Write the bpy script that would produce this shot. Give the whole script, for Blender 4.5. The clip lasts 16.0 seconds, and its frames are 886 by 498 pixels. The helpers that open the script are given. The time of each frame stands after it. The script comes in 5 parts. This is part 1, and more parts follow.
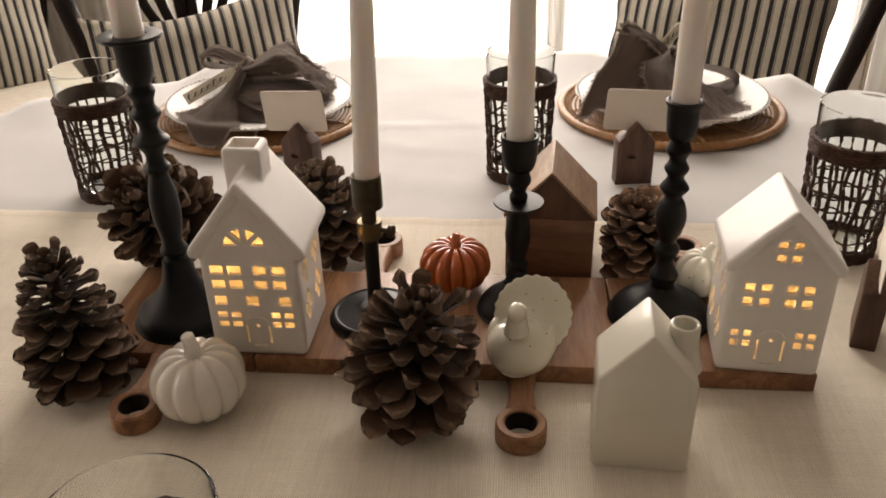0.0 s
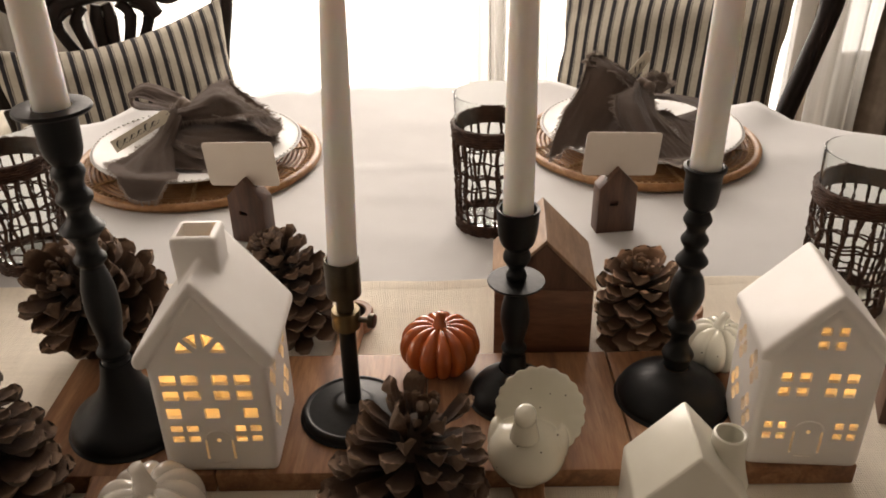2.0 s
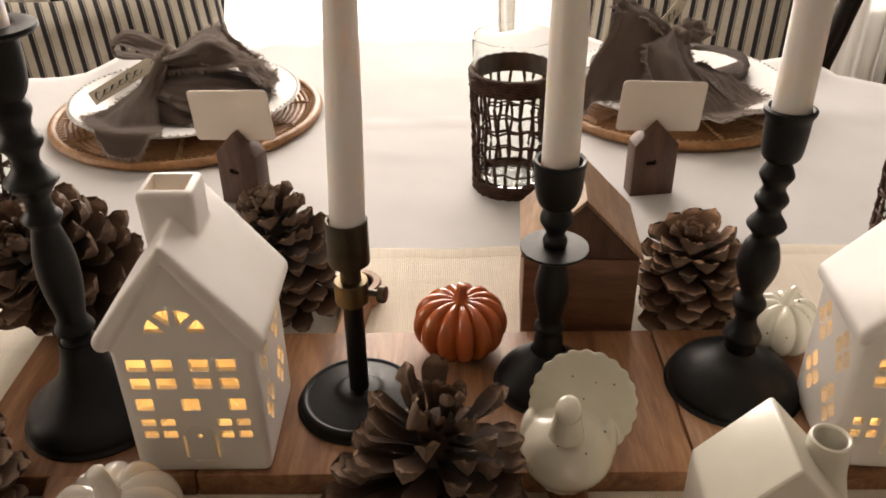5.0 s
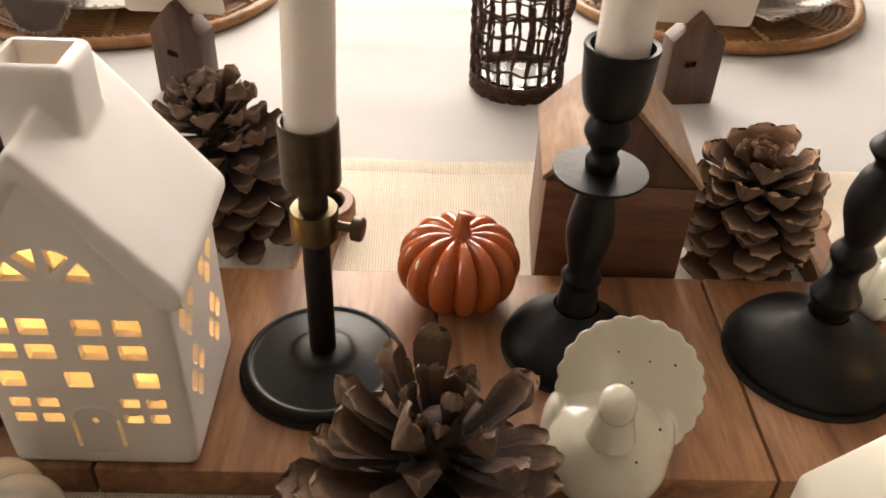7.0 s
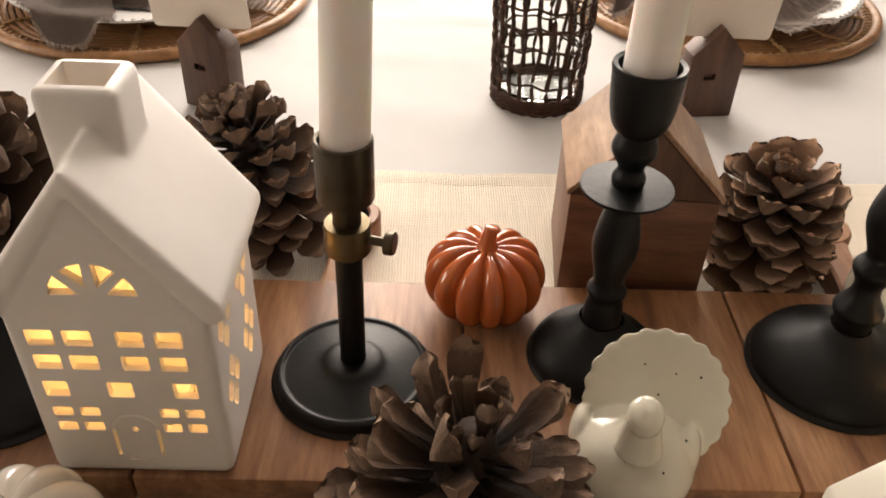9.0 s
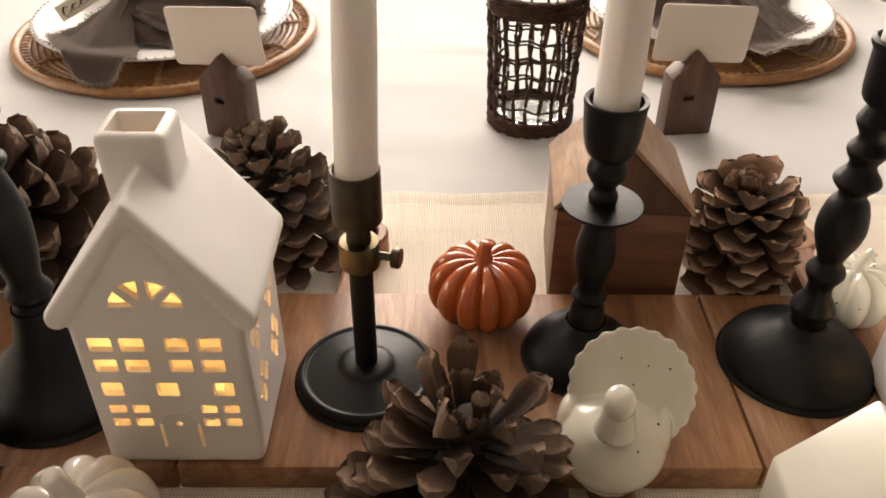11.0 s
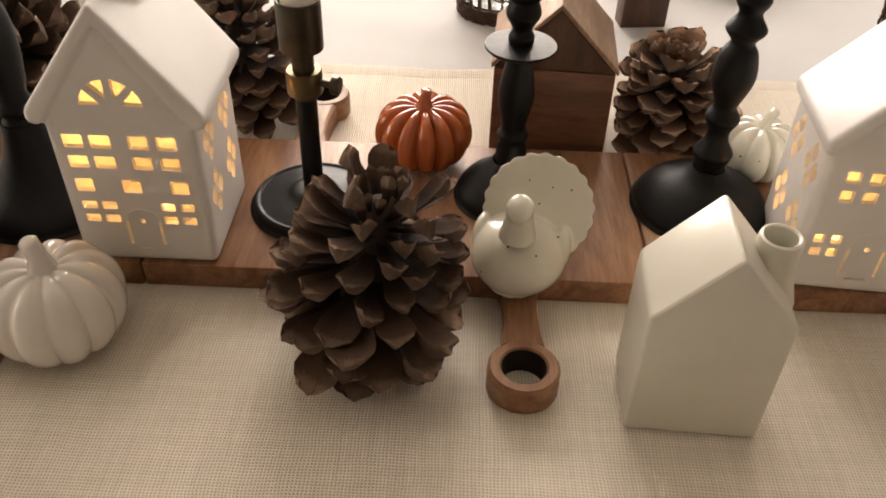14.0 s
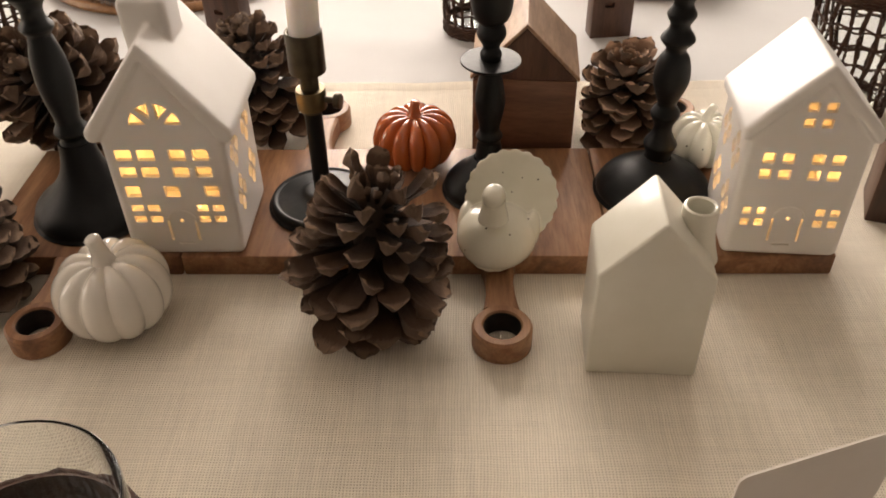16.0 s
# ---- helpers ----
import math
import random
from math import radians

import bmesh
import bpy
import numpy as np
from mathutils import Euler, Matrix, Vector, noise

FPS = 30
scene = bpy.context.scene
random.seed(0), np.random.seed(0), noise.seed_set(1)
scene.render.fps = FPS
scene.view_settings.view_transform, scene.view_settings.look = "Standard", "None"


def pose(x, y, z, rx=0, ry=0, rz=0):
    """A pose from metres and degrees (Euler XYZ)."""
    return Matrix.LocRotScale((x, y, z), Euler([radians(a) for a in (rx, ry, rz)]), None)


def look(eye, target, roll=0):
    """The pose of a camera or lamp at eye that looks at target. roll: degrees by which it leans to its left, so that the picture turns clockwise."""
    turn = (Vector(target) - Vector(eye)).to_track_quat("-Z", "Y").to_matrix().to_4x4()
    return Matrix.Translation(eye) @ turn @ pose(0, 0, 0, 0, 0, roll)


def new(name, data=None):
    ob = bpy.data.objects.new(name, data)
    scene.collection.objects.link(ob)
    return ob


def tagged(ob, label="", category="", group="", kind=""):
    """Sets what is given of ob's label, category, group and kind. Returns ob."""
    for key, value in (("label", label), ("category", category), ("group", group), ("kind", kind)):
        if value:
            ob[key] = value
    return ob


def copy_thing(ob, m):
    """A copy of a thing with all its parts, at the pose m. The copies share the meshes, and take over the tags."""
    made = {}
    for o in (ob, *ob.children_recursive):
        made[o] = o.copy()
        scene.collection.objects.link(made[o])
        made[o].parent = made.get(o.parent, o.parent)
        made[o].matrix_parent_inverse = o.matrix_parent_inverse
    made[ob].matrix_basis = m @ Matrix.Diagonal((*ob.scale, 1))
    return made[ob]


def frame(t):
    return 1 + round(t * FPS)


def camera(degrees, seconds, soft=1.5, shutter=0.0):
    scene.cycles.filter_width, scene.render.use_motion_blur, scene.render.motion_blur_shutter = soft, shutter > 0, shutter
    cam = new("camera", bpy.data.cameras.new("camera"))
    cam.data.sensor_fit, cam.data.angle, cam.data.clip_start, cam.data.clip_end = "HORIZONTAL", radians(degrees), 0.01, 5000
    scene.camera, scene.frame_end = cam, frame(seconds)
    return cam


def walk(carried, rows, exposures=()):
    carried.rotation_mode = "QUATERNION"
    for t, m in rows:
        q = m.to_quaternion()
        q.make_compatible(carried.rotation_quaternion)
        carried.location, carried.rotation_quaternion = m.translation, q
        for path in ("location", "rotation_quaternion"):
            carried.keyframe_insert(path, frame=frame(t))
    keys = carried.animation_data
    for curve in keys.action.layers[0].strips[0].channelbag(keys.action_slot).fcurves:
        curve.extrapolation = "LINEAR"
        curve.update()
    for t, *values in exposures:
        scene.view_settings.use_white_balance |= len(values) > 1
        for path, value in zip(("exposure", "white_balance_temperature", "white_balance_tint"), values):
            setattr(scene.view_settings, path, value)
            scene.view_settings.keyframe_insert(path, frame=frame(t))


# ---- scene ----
# the camera's automatic exposure and its warm white balance
EXPOSURES = [(t, stops, 7500, 17) for t, stops in (
    (0.0, -0.05), (0.5, -0.10), (1.5, -0.08), (2.0, -0.15), (3.0, -0.24), (4.0, -0.10), (4.5, -0.10), (5.2, 0.2), (7.3, 0.45), (10.5, 0.45), (11.5, 0.28), (12.0, 0.2), (12.5, -0.1), (13.0, -0.12), (13.6, 0.18), (14.5, 0.52), (15.2, 0.52), (16.0, 0.38))]
cam = camera(55.9, 16.0, soft=1.8)
# seconds, eye, target, roll
ROWS = [
    (0, (-0.0353, -0.5581, 0.4427), (-0.0787, -0.1252, 0.1964), -1.59),
    (0.5, (-0.0628, -0.5277, 0.4329), (-0.1139, -0.0937, 0.1900), -1.67),
    (1, (-0.0944, -0.4698, 0.4267), (-0.1313, -0.0381, 0.1771), -1.50),
    (1.5, (-0.0874, -0.4456, 0.4239), (-0.1000, -0.0149, 0.1703), -1.10),
    (2, (-0.0847, -0.4496, 0.4513), (-0.0874, -0.0131, 0.2076), -1.04),
    (2.5, (-0.0830, -0.4552, 0.4615), (-0.0856, -0.0116, 0.2309), -1.36),
    (3, (-0.0875, -0.4548, 0.4557), (-0.0911, -0.0126, 0.2222), -1.23),
    (3.5, (-0.0890, -0.4511, 0.4509), (-0.0935, -0.0120, 0.2118), -1.00),
    (4, (-0.0898, -0.4478, 0.4460), (-0.0950, -0.0112, 0.2024), -0.99),
    (4.5, (-0.0927, -0.4488, 0.4444), (-0.0998, -0.0139, 0.1978), -1.11),
    (5, (-0.1002, -0.3641, 0.3965), (-0.1035, 0.0635, 0.1373), -0.78),
    (5.2, (-0.1001, -0.3092, 0.3684), (-0.0990, 0.1120, 0.0989), -0.44),
    (7.3, (-0.1158, -0.2330, 0.3243), (-0.1013, 0.1621, 0.0182), 2.95),
    (7.5, (-0.1159, -0.2338, 0.3280), (-0.1030, 0.1618, 0.0224), 2.85),
    (8, (-0.1187, -0.2359, 0.3313), (-0.1090, 0.1609, 0.0272), 2.51),
    (10.5, (-0.1251, -0.2523, 0.3444), (-0.1182, 0.1473, 0.0439), 1.61),
    (11, (-0.1199, -0.2834, 0.3655), (-0.1168, 0.1195, 0.0695), 0.50),
    (11.5, (-0.1329, -0.3696, 0.3910), (-0.1431, 0.0377, 0.1013), -1.02),
    (12, (-0.1276, -0.4717, 0.4131), (-0.1483, -0.0631, 0.1257), -1.37),
    (12.5, (-0.0900, -0.5833, 0.4265), (-0.1153, -0.1714, 0.1442), -1.41),
    (13, (-0.0719, -0.5827, 0.4240), (-0.0948, -0.1721, 0.1398), -1.02),
    (13.5, (-0.0630, -0.4167, 0.3771), (-0.0727, -0.0174, 0.0763), 1.06),
    (14, (-0.0700, -0.3742, 0.3475), (-0.0749, 0.0102, 0.0279), 1.86),
    (14.5, (-0.0752, -0.3802, 0.3423), (-0.0831, -0.0042, 0.0128), 1.67),
    (15, (-0.0646, -0.3870, 0.3502), (-0.0689, -0.0118, 0.0197), 0.41),
    (15.5, (-0.0590, -0.4038, 0.3689), (-0.0593, -0.0245, 0.0431), -0.48),
    (16, (-0.0552, -0.4583, 0.3927), (-0.0659, -0.0695, 0.0785), -1.10),
]
walk(cam, [(t, look(e, g, r)) for t, e, g, r in ROWS], EXPOSURES)

# ---- world and daylight ----
world = bpy.data.worlds.new("world")
scene.world = world
world.use_nodes = True
wn = world.node_tree.nodes
sky = wn.new("ShaderNodeTexSky")
sky.sky_type = 'NISHITA'
sky.sun_disc = False
sky.sun_elevation, sky.sun_rotation = radians(38), radians(20)
world.node_tree.links.new(sky.outputs[0], wn["Background"].inputs[0])
wn["Background"].inputs[1].default_value = 0.12


def area_lamp(name, eye, target, sx, sy, watts, colour):
    data = bpy.data.lights.new(name, 'AREA')
    data.shape, data.size, data.size_y, data.energy, data.color = 'RECTANGLE', sx, sy, watts, colour
    ob = new(name, data)
    ob.matrix_world = look(eye, target)
    return ob


# daylight through the tall window behind the table
area_lamp("window_daylight", (-0.25, 1.93, 0.86), (-0.15, -0.35, 0.0), 1.7, 1.15, 51, (1.0, 0.97, 0.93))
# added fill lamp from the left, set in an unseen side window
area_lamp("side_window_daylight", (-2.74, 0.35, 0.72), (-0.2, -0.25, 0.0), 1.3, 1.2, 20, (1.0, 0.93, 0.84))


# ---- materials ----
def nodes_of(name):
    m = bpy.data.materials.new(name)
    m.use_nodes = True
    nt = m.node_tree
    return m, nt, nt.nodes["Principled BSDF"]


def link(nt, a, b):
    nt.links.new(a, b)


def coords(nt, stretch=(1, 1, 1), kind="Object"):
    tc, mp = nt.nodes.new("ShaderNodeTexCoord"), nt.nodes.new("ShaderNodeMapping")
    mp.inputs["Scale"].default_value = stretch
    link(nt, tc.outputs[kind], mp.inputs[0])
    return mp.outputs[0]


def noise_of(nt, vec, scale, detail=4.0, rough=0.55, distortion=0.0):
    n = nt.nodes.new("ShaderNodeTexNoise")
    n.inputs["Scale"].default_value, n.inputs["Detail"].default_value = scale, detail
    n.inputs["Roughness"].default_value, n.inputs["Distortion"].default_value = rough, distortion
    link(nt, vec, n.inputs["Vector"])
    return n.outputs["Fac"]


def ramp(nt, fac, stops):
    r = nt.nodes.new("ShaderNodeValToRGB")
    while len(r.color_ramp.elements) < len(stops):
        r.color_ramp.elements.new(0.5)
    for e, (p, c) in zip(r.color_ramp.elements, stops):
        e.position, e.color = p, (*c, 1) if len(c) == 3 else c
    link(nt, fac, r.inputs[0])
    return r.outputs[0]


def mixed(nt, fac, a, b, mode='MIX'):
    m = nt.nodes.new("ShaderNodeMix")
    m.data_type, m.blend_type = 'RGBA', mode
    for sock, v in ((m.inputs[0], fac), (m.inputs[6], a), (m.inputs[7], b)):
        if isinstance(v, (int, float)):
            sock.default_value = v
        elif isinstance(v, tuple):
            sock.default_value = (*v, 1)
        else:
            link(nt, v, sock)
    return m.outputs[2]


def bumped(nt, bsdf, height, strength, dist):
    b = nt.nodes.new("ShaderNodeBump")
    b.inputs["Strength"].default_value, b.inputs["Distance"].default_value = strength, dist
    link(nt, height, b.inputs["Height"])
    link(nt, b.outputs[0], bsdf.inputs["Normal"])
    return b


def plain(name, c1, c2, rough, scale=40, bump=0.0, fine=400, metal=0.0, coat=0.0, coat_rough=0.1, spread=0.0):
    """Two shades mixed by noise, with fine relief."""
    m, nt, b = nodes_of(name)
    v = coords(nt)
    f = noise_of(nt, v, scale, 5)
    link(nt, ramp(nt, f, [(0.3, c1), (0.7, c2)]), b.inputs["Base Color"])
    r = nt.nodes.new("ShaderNodeMapRange")
    r.inputs["To Min"].default_value, r.inputs["To Max"].default_value = max(rough - 0.08, 0.02), min(rough + 0.08, 1)
    link(nt, noise_of(nt, v, scale * 3, 3), r.inputs["Value"])
    link(nt, r.outputs[0], b.inputs["Roughness"])
    b.inputs["Metallic"].default_value, b.inputs["Coat Weight"].default_value = metal, coat
    b.inputs["Coat Roughness"].default_value = coat_rough
    if bump:
        bumped(nt, b, noise_of(nt, v, fine, 4), bump, 0.002)
    return m


def wood(name, dark, mid, light, stretch, scale, rough=0.45, per_piece=True):
    m, nt, b = nodes_of(name)
    tc = nt.nodes.new("ShaderNodeTexCoord")
    vec = tc.outputs["Object"]
    if per_piece:
        info = nt.nodes.new("ShaderNodeObjectInfo")
        add = nt.nodes.new("ShaderNodeVectorMath")
        mul = nt.nodes.new("ShaderNodeMath")
        mul.operation, mul.inputs[1].default_value = 'MULTIPLY', 3.7
        link(nt, info.outputs["Random"], mul.inputs[0])
        link(nt, vec, add.inputs[0]), link(nt, mul.outputs[0], add.inputs[1])
        vec = add.outputs[0]
    mp = nt.nodes.new("ShaderNodeMapping")
    mp.inputs["Scale"].default_value = stretch
    link(nt, vec, mp.inputs[0])
    broad = noise_of(nt, mp.outputs[0], scale, 3, 0.5, 1.2)
    fine = noise_of(nt, mp.outputs[0], scale * 7, 5, 0.7)
    col = ramp(nt, broad, [(0.25, dark), (0.5, mid), (0.72, light)])
    grain = ramp(nt, fine, [(0.35, (0.62, 0.58, 0.55)), (0.6, (1, 1, 1))])
    link(nt, mixed(nt, 0.8, col, grain, 'MULTIPLY'), b.inputs["Base Color"])
    b.inputs["Roughness"].default_value = rough
    bumped(nt, b, fine, 0.12, 0.0015)
    return m


def ceramic(name, base, tint, speckle=False, rough=0.28, coat=0.6):
    m, nt, b = nodes_of(name)
    v = coords(nt)
    col = ramp(nt, noise_of(nt, v, 28, 3), [(0.3, base), (0.75, tint)])
    if speckle:
        vo = nt.nodes.new("ShaderNodeTexVoronoi")
        vo.inputs["Scale"].default_value = 150
        link(nt, v, vo.inputs["Vector"])
        spots = ramp(nt, vo.outputs["Distance"], [(0.095, (1, 1, 1)), (0.12, (0, 0, 0))])
        sparse = ramp(nt, vo.outputs["Color"], [(0.54, (0, 0, 0)), (0.56, (1, 1, 1))])
        both = mixed(nt, 1.0, spots, sparse, 'MULTIPLY')
        col = mixed(nt, both, col, (0.03, 0.025, 0.02))
    link(nt, col, b.inputs["Base Color"])
    b.inputs["Roughness"].default_value = rough
    b.inputs["Coat Weight"].default_value, b.inputs["Coat Roughness"].default_value = coat, 0.08
    bumped(nt, b, noise_of(nt, v, 60, 2), 0.05, 0.002)
    return m


def woven(name, c1, c2, pitch, strength, rough=0.85, slub=0.5, gap=(0.38, 0.31, 0.24)):
    """Plain weave: two crossed sets of threads, uneven in thickness, with slubs along both."""
    m, nt, b = nodes_of(name)
    v = coords(nt)
    waves = []
    warp = nt.nodes.new("ShaderNodeVectorMath")
    warp.operation = 'ADD'
    nz = nt.nodes.new("ShaderNodeTexNoise")
    nz.inputs["Scale"].default_value = 18
    sc = nt.nodes.new("ShaderNodeVectorMath")
    sc.operation = 'SCALE'
    sc.inputs["Scale"].default_value = 0.006
    link(nt, v, nz.inputs["Vector"]), link(nt, nz.outputs["Color"], sc.inputs[0])
    link(nt, v, warp.inputs[0]), link(nt, sc.outputs[0], warp.inputs[1])
    for axis in 'XY':
        w = nt.nodes.new("ShaderNodeTexWave")
        w.bands_direction, w.wave_profile = axis, 'SIN'
        w.inputs["Scale"].default_value = 0.314 / pitch
        w.inputs["Distortion"].default_value, w.inputs["Detail"].default_value = 0.9, 3
        w.inputs["Detail Scale"].default_value = 2.5
        link(nt, warp.outputs[0], w.inputs["Vector"])
        waves.append(w.outputs["Fac"])
    mx = nt.nodes.new("ShaderNodeMath")
    mx.operation = 'MAXIMUM'
    link(nt, waves[0], mx.inputs[0]), link(nt, waves[1], mx.inputs[1])
    col = ramp(nt, noise_of(nt, v, 7, 5), [(0.3, c1), (0.7, c2)])
    for stretch, size, low in (((0.05, 1, 1), 520, 0.90), ((1, 0.05, 1), 520, 0.88), ((0.03, 1, 1), 150, 0.94), ((1, 0.03, 1), 150, 0.93)):
        streak = ramp(nt, noise_of(nt, coords(nt, stretch), size, 2), [(0.36, (low,) * 3), (0.62, (1.0,) * 3)])
        col = mixed(nt, slub, col, streak, 'MULTIPLY')
    holes = ramp(nt, mx.outputs[0], [(0.18, gap), (0.62, (1, 1, 1))])
    col = mixed(nt, slub, col, holes, 'MULTIPLY')
    link(nt, col, b.inputs["Base Color"])
    b.inputs["Roughness"].default_value = rough
    b.inputs["Sheen Weight"].default_value = 0.15
    bumped(nt, b, mx.outputs[0], strength, pitch * 0.5)
    return m


def striped(name, pitch):
    """Ticking: cream ground, a broad charcoal stripe with thin lines beside it, along local x."""
    m, nt, b = nodes_of(name)
    v = coords(nt)
    sep = nt.nodes.new("ShaderNodeSeparateXYZ")
    link(nt, v, sep.inputs[0])
    d = nt.nodes.new("ShaderNodeMath")
    d.operation, d.inputs[1].default_value = 'DIVIDE', pitch
    link(nt, sep.outputs[0], d.inputs[0])
    fr = nt.nodes.new("ShaderNodeMath")
    fr.operation = 'FRACT'
    link(nt, d.outputs[0], fr.inputs[0])
    cream, ink = (0.44, 0.40, 0.33), (0.016, 0.015, 0.019)
    r = ramp(nt, fr.outputs[0], [(0.0, cream), (0.22, ink), (0.57, cream), (0.63, ink), (0.69, cream)])
    r.node.color_ramp.interpolation = 'CONSTANT'
    n = ramp(nt, noise_of(nt, v, 160, 3), [(0.3, (0.8,) * 3), (0.7, (1.0,) * 3)])
    link(nt, mixed(nt, 0.8, r, n, 'MULTIPLY'), b.inputs["Base Color"])
    b.inputs["Roughness"].default_value = 0.9
    bumped(nt, b, noise_of(nt, v, 700, 2), 0.2, 0.001)
    return m


def clear_glass(name):
    m, nt, b = nodes_of(name)
    b.inputs["Base Color"].default_value = (0.975, 0.995, 0.985, 1)
    b.inputs["Roughness"].default_value = 0.02
    b.inputs["Transmission Weight"].default_value, b.inputs["IOR"].default_value = 1.0, 1.24
    return m


def sheer(name):
    m, nt, b = nodes_of(name)
    out = nt.nodes["Material Output"]
    v = coords(nt, (1, 1, 0.05))
    tr, df, tp, m1, m2 = (nt.nodes.new(k) for k in ("ShaderNodeBsdfTranslucent", "ShaderNodeBsdfDiffuse", "ShaderNodeBsdfTransparent", "ShaderNodeMixShader", "ShaderNodeMixShader"))
    col = ramp(nt, noise_of(nt, v, 60, 3), [(0.3, (0.78, 0.76, 0.72)), (0.7, (0.9, 0.89, 0.86))])
    link(nt, col, tr.inputs[0]), link(nt, col, df.inputs[0])
    m1.inputs[0].default_value, m2.inputs[0].default_value = 0.45, 0.25
    link(nt, tr.outputs[0], m1.inputs[1]), link(nt, df.outputs[0], m1.inputs[2])
    link(nt, m1.outputs[0], m2.inputs[1]), link(nt, tp.outputs[0], m2.inputs[2])
    link(nt, m2.outputs[0], out.inputs[0])
    return m


def glowing(name, colour, strength):
    m, nt, b = nodes_of(name)
    b.inputs["Base Color"].default_value = (*colour, 1)
    b.inputs["Emission Color"].default_value = (*colour, 1)
    b.inputs["Emission Strength"].default_value = strength
    return m


def scale_material(name, pale=1.0):
    """Pine cone scale: dark woody body, paler worn tip along local y."""
    m, nt, b = nodes_of(name)
    tc = nt.nodes.new("ShaderNodeTexCoord")
    sep = nt.nodes.new("ShaderNodeSeparateXYZ")
    link(nt, tc.outputs["Object"], sep.inputs[0])
    info = nt.nodes.new("ShaderNodeObjectInfo")
    n1 = noise_of(nt, coords(nt, (6, 1, 6)), 9, 5, 0.6)
    add = nt.nodes.new("ShaderNodeMath")
    add.operation = 'MULTIPLY_ADD'
    add.inputs[1].default_value = 0.16
    link(nt, n1, add.inputs[0]), link(nt, sep.outputs[1], add.inputs[2])
    body = ramp(nt, add.outputs[0], [(0.35, (0.014, 0.008, 0.005)), (0.70, (0.060, 0.035, 0.023)), (0.93, (0.130, 0.082, 0.056)), (1.08, (0.28, 0.195, 0.14))])
    tone = ramp(nt, info.outputs["Random"], [(0.0, (0.75 * pale, 0.72 * pale, 0.72 * pale)), (1.0, (1.2 * pale, 1.15 * pale, 1.1 * pale))])
    link(nt, mixed(nt, 1.0, body, tone, 'MULTIPLY'), b.inputs["Base Color"])
    b.inputs["Roughness"].default_value = 0.8
    b.inputs["Specular IOR Level"].default_value = 0.2
    bumped(nt, b, n1, 0.5, 0.03)
    return m


M_CLOTH = plain("white_tablecloth", (0.485, 0.483, 0.480), (0.545, 0.542, 0.538), 0.85, 6, 0.15, 900)
M_RUNNER = woven("oatmeal_linen", (0.85, 0.77, 0.645), (0.90, 0.83, 0.71), 0.0018, 0.6, 0.85, 0.58)
M_BOARD = wood("acacia", (0.15, 0.062, 0.028), (0.29, 0.135, 0.062), (0.42, 0.225, 0.115), (9, 1, 9), 5, 0.5)
M_WALNUT = wood("walnut", (0.055, 0.026, 0.017), (0.10, 0.048, 0.03), (0.15, 0.075, 0.046), (7, 7, 1), 6, 0.5)
M_HOUSEWOOD = wood("stained_acacia", (0.11, 0.045, 0.026), (0.17, 0.075, 0.042), (0.23, 0.11, 0.062), (1, 7, 7), 7, 0.45)
# roof wood paler than the block, with window light mixed into its tone
M_ROOFWOOD = wood("pale_daylit_acacia", (0.22, 0.125, 0.075), (0.34, 0.21, 0.13), (0.46, 0.30, 0.19), (7, 1, 3), 7, 0.45)
M_WHITE = ceramic("white_bisque", (0.74, 0.715, 0.685), (0.78, 0.76, 0.735), False, 0.5, 0.10)
M_GLOSS = ceramic("glossy_white_glaze", (0.72, 0.68, 0.62), (0.78, 0.75, 0.69), False, 0.22, 0.7)
M_SAGE = ceramic("pale_sage_glaze", (0.64, 0.62, 0.53), (0.69, 0.67, 0.585), False, 0.36, 0.35)
M_CREAM = ceramic("speckled_cream_glaze", (0.66, 0.64, 0.53), (0.74, 0.72, 0.62), True, 0.22, 0.7)
M_ORANGE = ceramic("burnt_orange_glaze", (0.42, 0.088, 0.023), (0.54, 0.138, 0.036), False, 0.16, 0.6)
M_BLACK = plain("matt_black_iron", (0.0035, 0.004, 0.0045), (0.006, 0.0068, 0.0075), 0.45, 30, 0.08, 250)
M_BLACK.node_tree.nodes["Principled BSDF"].inputs["Specular IOR Level"].default_value = 0.24
M_BRASS = plain("aged_brass", (0.10, 0.078, 0.045), (0.17, 0.13, 0.072), 0.42, 60, 0.05, 300, metal=1.0)
M_GUNMETAL = plain("dark_aged_brass", (0.060, 0.050, 0.036), (0.105, 0.088, 0.064), 0.40, 60, 0.05, 300, metal=1.0)
M_WAX = plain("white_wax", (0.80, 0.785, 0.765), (0.84, 0.825, 0.805), 0.5, 20, 0.03, 60)
wax = M_WAX.node_tree.nodes["Principled BSDF"].inputs
wax["Subsurface Weight"].default_value, wax["Subsurface Scale"].default_value = 0.6, 0.012
wax["Subsurface Radius"].default_value = (1.0, 0.8, 0.6)
M_SCALE = scale_material("pine_scale")
M_SCALE_TAN = scale_material("tan_pine_scale", 2.4)
M_BOSS = plain("pine_scale_boss", (0.078, 0.046, 0.029), (0.200, 0.130, 0.087), 0.7, 2.2, 0.5, 22)
M_BOSS_DULL = plain("dull_scale_boss", (0.042, 0.028, 0.019), (0.105, 0.073, 0.050), 0.75, 2.2, 0.5, 22)
M_CORE = plain("pine_core", (0.025, 0.015, 0.01), (0.05, 0.03, 0.02), 0.8, 60, 0.4, 200)
M_BORE = plain("dark_bore_wood", (0.008, 0.004, 0.003), (0.02, 0.010, 0.007), 0.8, 90, 0.2, 300)
M_GLASS = clear_glass("clear_glass")
